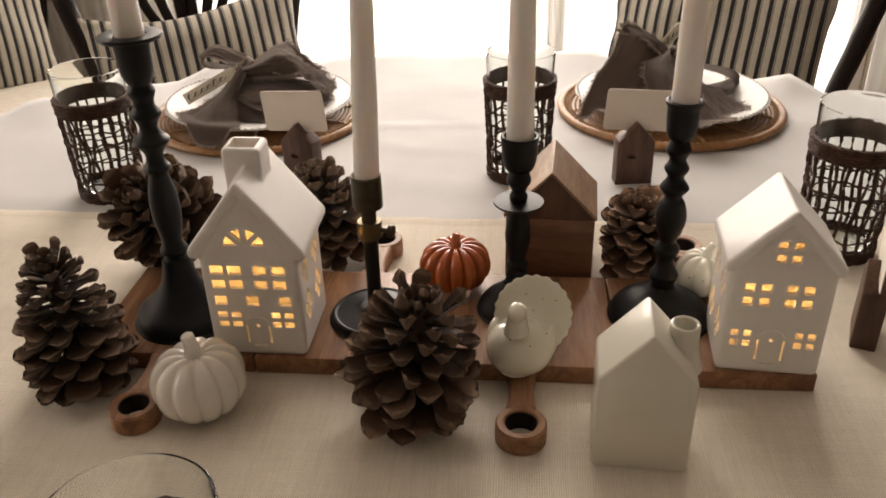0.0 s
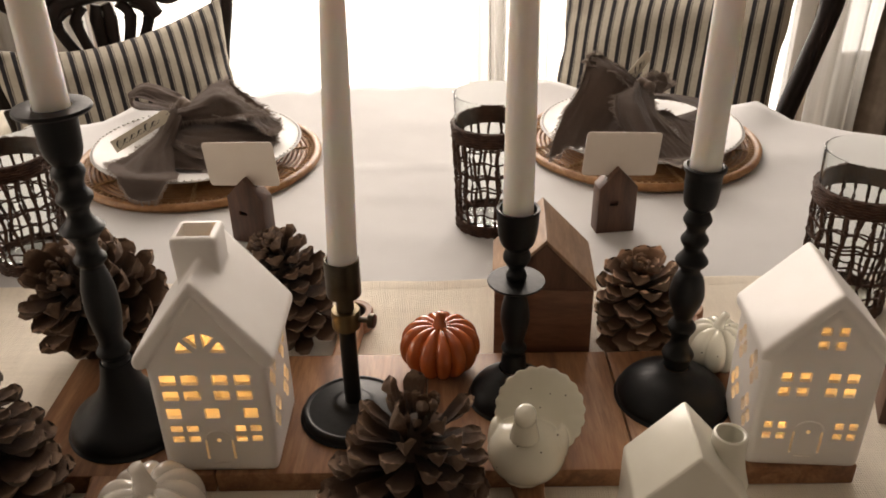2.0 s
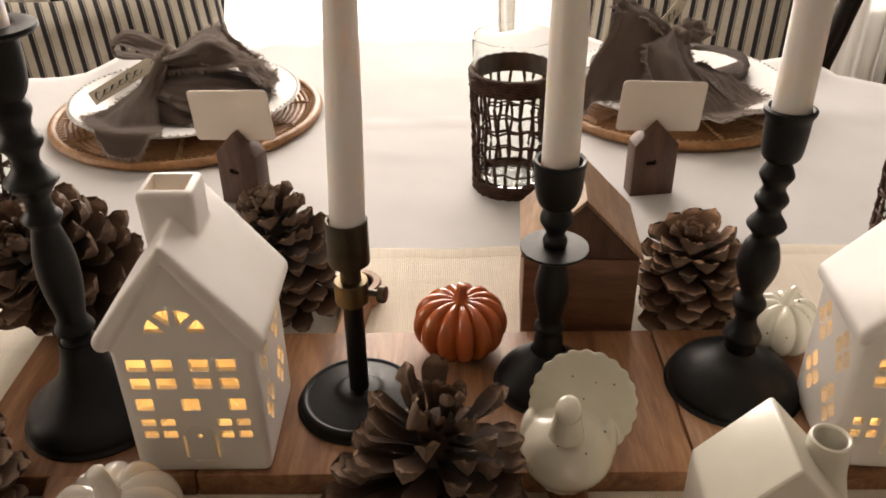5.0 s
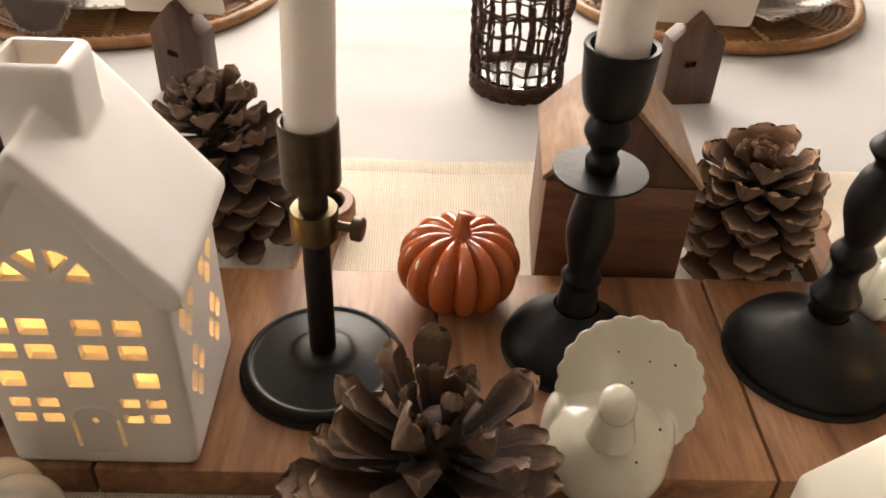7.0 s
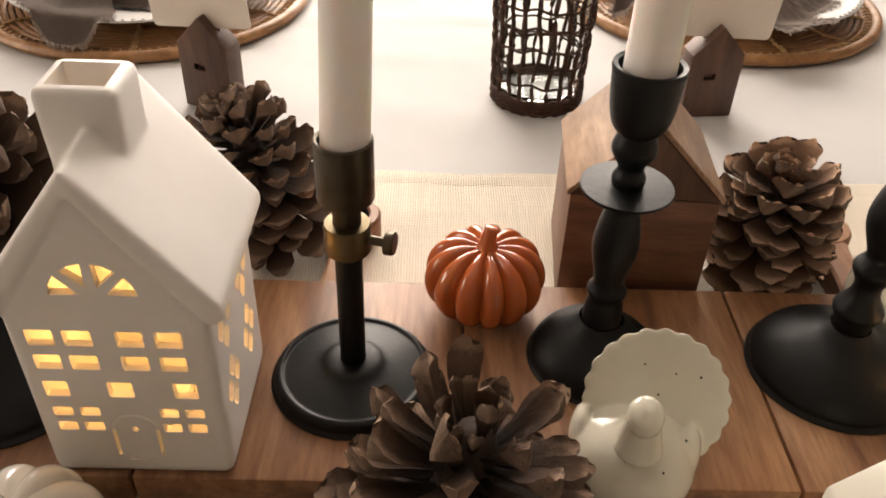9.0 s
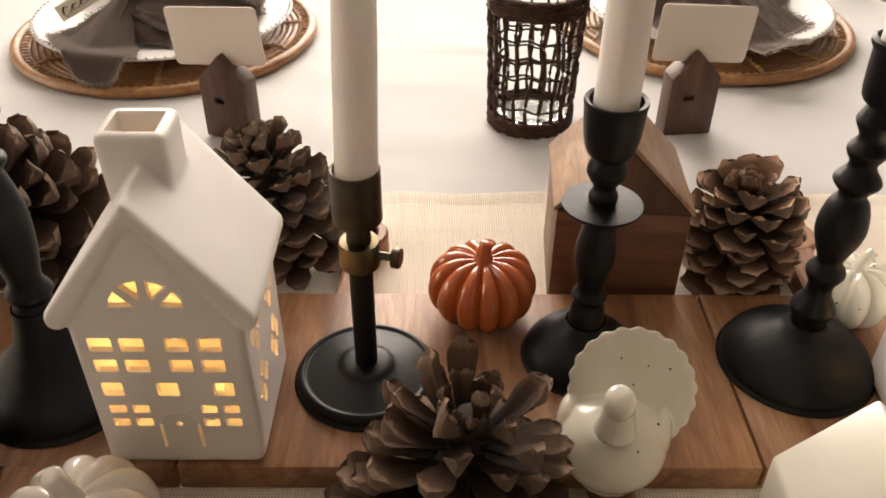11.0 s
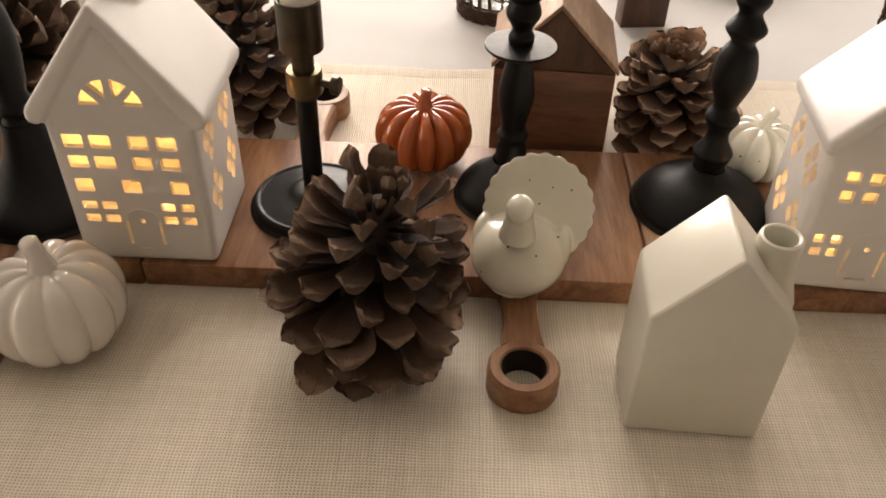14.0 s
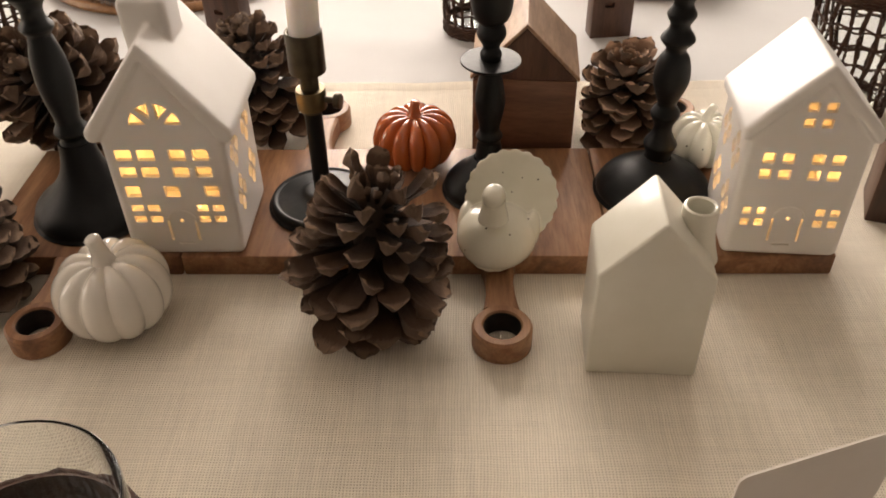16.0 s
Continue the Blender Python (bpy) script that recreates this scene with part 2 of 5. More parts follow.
M_SEAGRASS = plain("dark_seagrass", (0.030, 0.015, 0.010), (0.080, 0.040, 0.026), 0.65, 120, 0.5, 500)
M_SEAGRASS.node_tree.nodes["Principled BSDF"].inputs["Specular IOR Level"].default_value = 0.2
M_RATTAN = plain("honey_rattan", (0.22, 0.10, 0.035), (0.40, 0.205, 0.085), 0.42, 90, 0.3, 500)
M_RATTAN_PALE = plain("pale_rattan_wrap", (0.40, 0.23, 0.10), (0.52, 0.33, 0.16), 0.45, 120, 0.2, 500)
M_PORCELAIN = ceramic("white_porcelain", (0.54, 0.532, 0.515), (0.60, 0.59, 0.572), False, 0.45, 0.08)
M_PORCELAIN.node_tree.nodes["Principled BSDF"].inputs["Specular IOR Level"].default_value = 0.25
M_NAPKIN = woven("taupe_linen", (0.135, 0.098, 0.080), (0.205, 0.155, 0.128), 0.0012, 0.35, 0.9, 0.35)
M_FRINGE = plain("frayed_linen", (0.24, 0.20, 0.175), (0.34, 0.29, 0.255), 0.9, 300)
M_CARD = plain("cream_card", (0.70, 0.64, 0.57), (0.74, 0.68, 0.61), 0.7, 30)
M_TAG = plain("ivory_tag", (0.62, 0.57, 0.46), (0.70, 0.65, 0.54), 0.7, 60)
M_INK = plain("black_ink", (0.02, 0.02, 0.02), (0.03, 0.03, 0.03), 0.6, 60)
M_TICKING = striped("ticking", 0.0252)
M_CHAIR = wood("dark_mahogany", (0.007, 0.0035, 0.003), (0.013, 0.007, 0.005), (0.022, 0.011, 0.008), (6, 6, 1), 5, 0.45)
M_CHAIR.node_tree.nodes["Principled BSDF"].inputs["Specular IOR Level"].default_value = 0.25
M_SEAT = plain("ivory_seat_fabric", (0.5, 0.46, 0.38), (0.58, 0.53, 0.45), 0.9, 60, 0.2, 600)
M_SHEER = sheer("sheer_voile")
M_DRAPE = plain("taupe_drape", (0.11, 0.085, 0.065), (0.16, 0.125, 0.098), 0.9, 30, 0.2, 500)
M_WALL = plain("taupe_wall_paint", (0.26, 0.215, 0.175), (0.30, 0.25, 0.205), 0.8, 4, 0.08, 120)
M_CEIL = plain("ceiling_white", (0.60, 0.58, 0.55), (0.64, 0.62, 0.59), 0.9, 4, 0.08, 90)
M_CARPET = plain("beige_carpet", (0.34, 0.26, 0.18), (0.44, 0.35, 0.25), 0.95, 60, 0.6, 500)
M_TRIM = plain("white_trim_paint", (0.72, 0.71, 0.69), (0.77, 0.76, 0.74), 0.45, 12)
M_SKY = glowing("overcast_sky", (1.0, 0.99, 0.98), 2.6)
M_FLAME = glowing("warm_bulb", (1.0, 0.66, 0.26), 2.2)


# ---- building helpers ----
def mesh_of(name, bm, material, smooth=30):
    bmesh.ops.recalc_face_normals(bm, faces=bm.faces)
    me = bpy.data.meshes.new(name)
    bm.to_mesh(me)
    bm.free()
    if smooth:
        me.shade_smooth()
        me.set_sharp_from_angle(angle=radians(smooth))
    if material:
        me.materials.append(material)
    return me


def part(name, bm, material, parent, label="", smooth=30):
    ob = new(name, mesh_of(name, bm, material, smooth))
    ob.parent = parent
    return tagged(ob, label)


def thing(name, label, category, group="", kind="", at=None):
    ob = new(name)
    ob.empty_display_size = 0.02
    if at is not None:
        ob.matrix_world = at
    return tagged(ob, label, category, group, kind)


def solid(name, bm, material, label, category, kind="", smooth=30):
    return tagged(new(name, mesh_of(name, bm, material, smooth)), label, category, "", kind)


def box(x0, x1, y0, y1, z0, z1, bevel=0.0, segments=2, bm=None):
    own = bmesh.new()
    bmesh.ops.create_cube(own, size=1)
    for v in own.verts:
        v.co = Vector((x0 + (v.co.x + 0.5) * (x1 - x0), y0 + (v.co.y + 0.5) * (y1 - y0), z0 + (v.co.z + 0.5) * (z1 - z0)))
    if bevel:
        bmesh.ops.bevel(own, geom=own.edges, offset=bevel, segments=segments, profile=0.5, affect='EDGES')
    return join(bm, own)


def join(bm, own):
    if bm is None:
        return own
    tmp = bpy.data.meshes.new("tmp")
    own.to_mesh(tmp)
    own.free()
    bm.from_mesh(tmp)
    bpy.data.meshes.remove(tmp)
    return bm


def lathe(profile, steps=40, squeeze=None, bm=None):
    """Turn a list of (radius, height) round z; squeeze(angle, r, z) -> r shapes it."""
    own = bmesh.new()
    rings = []
    for r, z in profile:
        if r < 1e-6:
            rings.append([own.verts.new((0, 0, z))])
            continue
        ring = []
        for i in range(steps):
            a = 2 * math.pi * i / steps
            rr = squeeze(a, r, z) if squeeze else r
            ring.append(own.verts.new((rr * math.cos(a), rr * math.sin(a), z)))
        rings.append(ring)
    for a, b in zip(rings, rings[1:]):
        for i in range(steps):
            j = (i + 1) % steps
            if len(a) == 1 and len(b) > 1:
                own.faces.new((a[0], b[i], b[j]))
            elif len(b) == 1 and len(a) > 1:
                own.faces.new((a[i], a[j], b[0]))
            elif len(a) > 1:
                own.faces.new((a[i], a[j], b[j], b[i]))
    return join(bm, own)


def smooth_profile(points, per=5):
    """Catmull-Rom through (radius, height) points."""
    p = [points[0]] + list(points) + [points[-1]]
    out = []
    for i in range(1, len(p) - 2):
        for k in range(per):
            t = k / per
            out.append(tuple(0.5 * (2 * b + (c - a) * t + (2 * a - 5 * b + 4 * c - d) * t * t + (3 * b - a - 3 * c + d) * t ** 3)
                             for a, b, c, d in zip(p[i - 1], p[i], p[i + 1], p[i + 2])))
    return out + [points[-1]]


def tube(points, radius, sides=8, closed=False, bm=None, flat=1.0):
    """A rod along points; radius may be a number or one per point."""
    own = bmesh.new()
    pts = [Vector(p) for p in points]
    n = len(pts)
    rings = []
    up = Vector((0, 0, 1))
    for i, p in enumerate(pts):
        a, b = (pts[i - 1], pts[(i + 1) % n]) if closed else (pts[max(i - 1, 0)], pts[min(i + 1, n - 1)])
        d = (b - a).normalized()
        side = d.cross(up)
        side = side.normalized() if side.length > 1e-3 else Vector((1, 0, 0))
        other = side.cross(d)
        r = radius[i] if isinstance(radius, (list, tuple)) else radius
        rings.append([own.verts.new(p + side * (r * math.cos(2 * math.pi * k / sides)) + other * (r * flat * math.sin(2 * math.pi * k / sides))) for k in range(sides)])
    last = n if closed else n - 1
    for i in range(last):
        a, b = rings[i], rings[(i + 1) % n]
        for k in range(sides):
            own.faces.new((a[k], a[(k + 1) % sides], b[(k + 1) % sides], b[k]))
    if not closed:
        own.faces.new(rings[0]), own.faces.new(rings[-1])
    return join(bm, own)


def prism(outline, y0, y1, bevel=0.0, segments=3):
    """An outline in x, z drawn out along y."""
    own = bmesh.new()
    f = [own.verts.new((x, y0, z)) for x, z in outline]
    b = [own.verts.new((x, y1, z)) for x, z in outline]
    own.faces.new(f), own.faces.new(b)
    for i in range(len(f)):
        j = (i + 1) % len(f)
        own.faces.new((f[i], f[j], b[j], b[i]))
    bmesh.ops.recalc_face_normals(own, faces=own.faces)
    if bevel:
        bmesh.ops.bevel(own, geom=own.edges, offset=bevel, segments=segments, profile=0.5, affect='EDGES')
    return own


def carved(bm, cutter):
    """bm with cutter taken out of it, as a new bmesh."""
    bmesh.ops.recalc_face_normals(bm, faces=bm.faces)
    bmesh.ops.recalc_face_normals(cutter, faces=cutter.faces)
    a, b = (bpy.data.objects.new(n, bpy.data.meshes.new(n)) for n in ("block", "cutter"))
    bm.to_mesh(a.data), cutter.to_mesh(b.data)
    bm.free(), cutter.free()
    scene.collection.objects.link(a), scene.collection.objects.link(b)
    mod = a.modifiers.new("cut", 'BOOLEAN')
    mod.operation, mod.object, mod.solver, mod.use_self = 'DIFFERENCE', b, 'EXACT', True
    bpy.context.view_layer.update()
    me = bpy.data.meshes.new_from_object(a.evaluated_get(bpy.context.evaluated_depsgraph_get()))
    out = bmesh.new()
    out.from_mesh(me)
    for o in (a, b):
        bpy.data.objects.remove(o)
    bpy.data.meshes.remove(me)
    return out


def merged(bm, size, rounds=26):
    """Overlapping forms run together into one skin."""
    ob = bpy.data.objects.new("lump", bpy.data.meshes.new("lump"))
    bm.to_mesh(ob.data)
    bm.free()
    scene.collection.objects.link(ob)
    mod = ob.modifiers.new("skin", 'REMESH')
    mod.mode, mod.voxel_size = 'VOXEL', size
    soft = ob.modifiers.new("soften", 'SMOOTH')
    soft.factor, soft.iterations = 0.5, rounds
    bpy.context.view_layer.update()
    me = bpy.data.meshes.new_from_object(ob.evaluated_get(bpy.context.evaluated_depsgraph_get()))
    out = bmesh.new()
    out.from_mesh(me)
    bpy.data.objects.remove(ob)
    bpy.data.meshes.remove(me)
    return out


# ---- the room ----
FLOOR, CEIL, WALL_Y = -0.76, 1.72, 2.0
XL, XR, YB = -2.8, 2.6, -2.6
WX0, WX1, WZ0, WZ1 = -1.12, 1.02, -0.66, 1.45      # the tall window's opening

solid("floor", box(XL - 0.1, XR + 0.1, YB - 0.1, WALL_Y + 0.1, FLOOR - 0.1, FLOOR), M_CARPET, "beige pile carpet over the whole room", "floor", "structure")
solid("ceiling", box(XL - 0.1, XR + 0.1, YB - 0.1, WALL_Y + 0.2, CEIL, CEIL + 0.1), M_CEIL, "plain white painted ceiling", "ceiling", "structure")
wall = box(XL - 0.1, XR + 0.1, WALL_Y, WALL_Y + 0.14, FLOOR, CEIL)
opening = box(WX0, WX1, WALL_Y - 0.1, WALL_Y + 0.3, WZ0, WZ1)
box(WX1 + 0.06, 1.56, WALL_Y - 0.1, WALL_Y + 0.3, -0.33, WZ1, bm=opening)      # its narrow side light
solid("wall_north", carved(wall, opening), M_WALL, "taupe painted wall with a tall window", "wall", "structure")
SY0, SY1, SZ0, SZ1 = -0.35, 1.05, 0.06, 1.40             # opening of the added, unseen side window
solid("wall_west", carved(box(XL - 0.12, XL, YB, WALL_Y, FLOOR, CEIL), box(XL - 0.3, XL + 0.1, SY0, SY1, SZ0, SZ1)), M_WALL, "taupe painted wall with an opening added for the fill lamp", "wall", "structure")
solid("wall_east", box(XR, XR + 0.12, YB, WALL_Y, FLOOR, CEIL), M_WALL, "taupe painted wall", "wall", "structure")
solid("wall_south", box(XL, XR, YB - 0.12, YB, FLOOR, CEIL), M_WALL, "taupe painted wall", "wall", "structure")
solid("baseboard", box(XL, WX0, WALL_Y - 0.014, WALL_Y - 0.001, FLOOR, FLOOR + 0.09, 0.003), M_TRIM, "white painted baseboard", "baseboard", "structure")

win = thing("window_1", "tall white-framed window flooded with daylight", "window", kind="structure")
fr = bmesh.new()
for x in (WX0, 0.05, WX1 - 0.05):
    box(x, x + 0.05, WALL_Y + 0.05, WALL_Y + 0.1, WZ0, WZ1, 0.004, bm=fr)
for z in (WZ0, WZ1 - 0.05):
    box(WX0, WX1, WALL_Y + 0.055, WALL_Y + 0.095, z, z + 0.05, 0.004, bm=fr)
for x in (WX1 + 0.06, 1.52):
    box(x, x + 0.04, WALL_Y + 0.05, WALL_Y + 0.1, -0.33, WZ1, 0.004, bm=fr)
for z in (-0.33, WZ1 - 0.04):
    box(WX1 + 0.06, 1.56, WALL_Y + 0.055, WALL_Y + 0.095, z, z + 0.04, 0.004, bm=fr)
part("window_frame", fr, M_TRIM, win)
part("window_sill", box(WX0 - 0.03, WX1 + 0.03, WALL_Y - 0.04, WALL_Y + 0.05, WZ0 - 0.03, WZ0 + 0.002, 0.004), M_TRIM, win)
for x0, x1 in ((WX0 + 0.05, 0.05), (0.10, WX1 - 0.05)):
    pane = part("pane", box(x0, x1, WALL_Y + 0.072, WALL_Y + 0.078, WZ0 + 0.05, WZ1 - 0.05), M_GLASS, win, "clear window glass")
    pane.visible_shadow = False
# unseen window, added to give the side fill lamp an opening
side = thing("window_2", "unseen white-framed side window added around the fill lamp", "window", kind="structure")
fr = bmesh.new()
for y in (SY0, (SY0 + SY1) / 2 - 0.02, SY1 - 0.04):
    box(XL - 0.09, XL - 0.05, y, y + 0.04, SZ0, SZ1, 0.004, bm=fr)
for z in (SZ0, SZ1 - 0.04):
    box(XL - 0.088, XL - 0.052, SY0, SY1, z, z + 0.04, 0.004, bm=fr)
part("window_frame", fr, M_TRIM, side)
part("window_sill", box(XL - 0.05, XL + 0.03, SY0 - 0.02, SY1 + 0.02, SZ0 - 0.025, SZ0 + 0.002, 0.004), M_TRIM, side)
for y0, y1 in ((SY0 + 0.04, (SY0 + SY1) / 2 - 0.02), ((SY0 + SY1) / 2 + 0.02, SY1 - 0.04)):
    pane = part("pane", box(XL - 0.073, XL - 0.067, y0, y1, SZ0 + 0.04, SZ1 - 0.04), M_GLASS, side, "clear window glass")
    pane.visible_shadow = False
pane = part("pane", box(WX1 + 0.10, 1.52, WALL_Y + 0.072, WALL_Y + 0.078, -0.29, WZ1 - 0.04), M_GLASS, win, "clear window glass")
pane.visible_shadow = False
solid("backdrop", box(-3.2, 3.2, 3.0, 3.02, -1.2, 2.6), M_SKY, "bright overcast daylight outside", "backdrop", "structure")


def drape(name, x0, x1, y, z0, z1, folds, depth, label, material=None, tie=None):
    bm = bmesh.new()
    nx, nz = folds * 8, 24
    grid = []
    for i in range(nx + 1):
        u = i / nx
        col = []
        for k in range(nz + 1):
            v = k / nz
            a = u * folds * 2 * math.pi
            w = math.sin(a + 0.6 * math.sin(3 * v + u * 5)) * depth * (0.6 + 0.4 * (1 - v)) + 0.4 * depth * math.sin(2.3 * a + 1)
            x, z = x0 + u * (x1 - x0) + 0.01 * math.sin(2 * v + 9 * u), z0 + v * (z1 - z0)
            if tie is not None:
                x += (x1 - x) * 0.55 * math.exp(-((z - tie) / 0.35) ** 2)
            col.append(bm.verts.new((x, y + w, z)))
        grid.append(col)
    for i in range(nx):
        for k in range(nz):
            bm.faces.new((grid[i][k], grid[i + 1][k], grid[i + 1][k + 1], grid[i][k + 1]))
    return solid(name, bm, material or M_SHEER, label, "curtain", smooth=180)


drape("curtain", -0.02, 0.21, 1.90, FLOOR + 0.02, 1.58, 6, 0.020, "gathered sheer white curtain at the window's middle")
drape("curtain", 0.97, 1.62, 1.89, FLOOR + 0.02, 1.58, 11, 0.025, "sheer off-white curtain hanging in soft folds")
drape("curtain", -1.62, -1.06, 1.88, FLOOR + 0.02, 1.58, 9, 0.025, "sheer off-white curtain hanging in soft folds")
drape("curtain", 1.09, 1.68, 1.81, FLOOR + 0.02, 1.56, 7, 0.03, "heavy taupe side curtain drawn to the wall", M_DRAPE, 0.60)
rod = thing("curtain_rod", "slim dark curtain rod above the window", "curtain rod")
part("pole", tube([(-1.7, 1.89, 1.59), (1.7, 1.89, 1.59)], 0.011, 10), M_CHAIR, rod)
for x in (-1.65, 1.65):
    part("bracket", box(x - 0.01, x + 0.01, 1.89, WALL_Y, 1.575, 1.595, 0.003), M_CHAIR, rod)

# ---- the round table and its linen ----
TX, TY, TR = -0.125, -0.03, 0.955
table = thing("dining_table", "large round dining table hidden under white linen", "table")
part("tabletop", lathe([(0, -0.034), (TR - 0.02, -0.034), (TR - 0.012, -0.03), (TR - 0.012, -0.008), (TR - 0.02, -0.0045), (0, -0.0045)], 72), M_CHAIR, table).location = (TX, TY, 0)
part("pedestal", lathe(smooth_profile([(0.0, FLOOR), (0.30, FLOOR), (0.29, FLOOR + 0.05), (0.10, FLOOR + 0.14), (0.08, -0.4), (0.13, -0.2), (0.2, -0.06), (0.25, -0.035), (0, -0.034)], 4), 32), M_CHAIR, table).location = (TX, TY, 0)


def cloth():
    """Round cloth: flat on the table with faint creases, hanging in folds past the edge."""
    bm = bmesh.new()
    steps, rings = 220, []
    radii = [0.0] + [0.0125 * k for k in range(1, 70)] + [0.89, 0.92, 0.94, 0.955]
    for r in radii + [-0.01, -0.03, -0.08, -0.16, -0.26]:
        ring = []
        for i in range(steps):
            a = 2 * math.pi * i / steps
            if r >= 0:
                x, y = r * math.cos(a), r * math.sin(a)
                edge = max(0.0, (r - 0.80) / 0.155)
                z = -0.001 + 0.0030 * max(0.0, noise.noise((x * 4, y * 13, 0.3))) + 0.0016 * (1 - abs(noise.noise((x * 3 + 5, y * 6, 1.7)))) ** 6 + edge ** 2 * (0.030 * abs(noise.noise((a * 11, 2.6, 0))) + 0.004 * abs(noise.noise((a * 31, 5.0, r * 9))))
                z += 0.0028 * math.exp(-((y - 0.62 - 0.01 * math.sin(4 * x)) / 0.006) ** 2) + 0.0014 * math.exp(-((x - 0.06 - 0.02 * y) / 0.006) ** 2)
                if abs(x) < 0.75 and -0.2 < y < 0.34:
                    z = -0.001
            else:
                wave = 1 + (-r) * 0.32 * math.sin(a * 17 + 2 * math.sin(3 * a)) + 0.012
                x, y, z = TR * wave * math.cos(a), TR * wave * math.sin(a), r + 0.006 * noise.noise((a * 5, 2.0, 0))
            ring.append(bm.verts.new((TX + x, TY + y, z)) if r != 0.0 or not ring else ring[0])
        rings.append(ring)
    for a, b in zip(rings, rings[1:]):
        for i in range(steps):
            j = (i + 1) % steps
            bm.faces.new((a[i], b[i], b[j]) if a[i] is a[j] else (a[i], b[i], b[j], a[j]))
    bmesh.ops.translate(bm, vec=(0, 0, -0.0025), verts=bm.verts)
    return solid("tablecloth", bm, M_CLOTH, "white cotton tablecloth with soft pressed creases over the table", "tablecloth", smooth=180)


cloth()


def runner():
    """A long linen strip with folded hems, lying across the table and down its sides."""
    xs = [TX - 1.06 + 2.12 * i / 150 for i in range(151)]
    ys = [-0.205, -0.2035, -0.1915, -0.190] + [-0.19 + 0.47 * k / 60 for k in range(1, 60)] + [0.279, 0.2805, 0.2935, 0.295]
    grid = []
    for x in xs:
        line = []
        for k, y in enumerate(ys):
            hem = k <= 2 or k >= len(ys) - 3
            yy = y + (0.003 * noise.noise((x * 5, 3 if y > 0 else 8, 0)) + 0.0035 * noise.noise((x * 14, 5 if y > 0 else 2, 1))) * min(1, abs(y - 0.045) / 0.2)
            z = -0.0018 + (0.0004 if hem else 0.0) + 0.0007 * noise.noise((x * 16, y * 16, 1)) + 0.0012 * max(0, noise.noise((x * 5, y * 26, 4)))
            if -0.0 < y < 0.15:
                z = -0.0021
            past = math.hypot(x - TX, yy - TY) - TR
            sx = x
            if past > -0.004:
                z, sx = 0.0015 - (past + 0.004) * 2.2, x - (0.7 * (past + 0.004) - 0.02) * (1 if x > TX else -1)
                z = max(z, -0.2425)
            line.append((sx, yy, z))
        grid.append(line)

    def strip(k0, k1):
        bm = bmesh.new()
        top = [[bm.verts.new(p) for p in line[k0:k1 + 1]] for line in grid]
        for p, q in zip(top, top[1:]):
            for k in range(k1 - k0):
                bm.faces.new((p[k], q[k], q[k + 1], p[k + 1]))
        low = bmesh.ops.extrude_edge_only(bm, edges=[e for e in bm.edges if len(e.link_faces) == 1])
        for g in low["geom"]:
            if isinstance(g, bmesh.types.BMVert):
                g.co.z -= 0.0016
        return bm

    t = thing("table_runner", "oatmeal linen table runner with folded hems on the cloth", "table runner")
    n = len(ys) - 1
    part("linen_panel", strip(3, n - 3), M_RUNNER, t, "", 60)
    part("hem", strip(0, 3), M_RUNNER, t, "doubled stitched hem", 60)
    part("hem", strip(n - 3, n), M_RUNNER, t, "doubled stitched hem", 60)


runner()


# ---- serving boards ----
ZT = -0.0025                                 # the runner under them
H = 0.0158                                   # their upper face
EDGES = (-0.4085, -0.2565, -0.1035, 0.0518, 0.2100)
YF, YK = 0.0, 0.1435


def board(x0, x1, ring_x, ring_y, ring_r):
    b = thing("serving_board", "reddish acacia serving board with a ring handle on the runner", "serving board", "row of serving boards")
    part("plank", box(x0 + 0.0006, x1 - 0.0006, YF, YK, ZT + 0.0008, H, 0.0014, 2), M_BOARD, b)
    front = ring_y < 0
    y0, y1 = (ring_y + ring_r * 0.85, YF + 0.001) if front else (YK - 0.001, ring_y - ring_r * 0.85)
    neck = bmesh.new()
    n = 8
    sec = []
    for i in range(n + 1):
        t = i / n
        y = y0 + (y1 - y0) * t
        near = t if front else 1 - t
        w = 0.0085 + 0.0035 * (1 - near) ** 3 + 0.004 * near ** 4
        x = ring_x
        sec.append([neck.verts.new((x + sx * w, y, z)) for sx, z in ((-1, ZT + 0.001), (1, ZT + 0.001), (1, H - 0.002), (0.8, H - 0.0004), (-0.8, H - 0.0004), (-1, H - 0.002))])
    for a, c in zip(sec, sec[1:]):
        for k in range(6):
            neck.faces.new((a[k], a[(k + 1) % 6], c[(k + 1) % 6], c[k]))
    neck.faces.new(sec[0]), neck.faces.new(sec[-1])
    part("handle", neck, M_BOARD, b)
    r, q = ring_r, ring_r * 0.635
    ring = lathe([(q, ZT + 0.0008), (r - 0.001, ZT + 0.0008), (r, ZT + 0.0018), (r, H - 0.002), (r - 0.0015, H), (q + 0.001, H), (q, H - 0.001), (q, ZT + 0.0008)], 40)
    ob = part("handle_ring", ring, M_BOARD, b, "turned ring at the handle's end")
    ob.location = (ring_x, ring_y, 0)
    # thin near-black sleeve lining the ring's hole
    part("ring_bore", lathe([(q - 0.0002, ZT + 0.001), (q - 0.0006, ZT + 0.001), (q - 0.0006, H - 0.0016), (q - 0.0002, H - 0.0012), (q - 0.0002, ZT + 0.001)], 40), M_BORE, ob, "dark lining inside the ring")
    return b


board(EDGES[0], EDGES[1], -0.3350, -0.0660, 0.0196)
board(EDGES[1], EDGES[2], -0.1765, 0.2140, 0.0205)
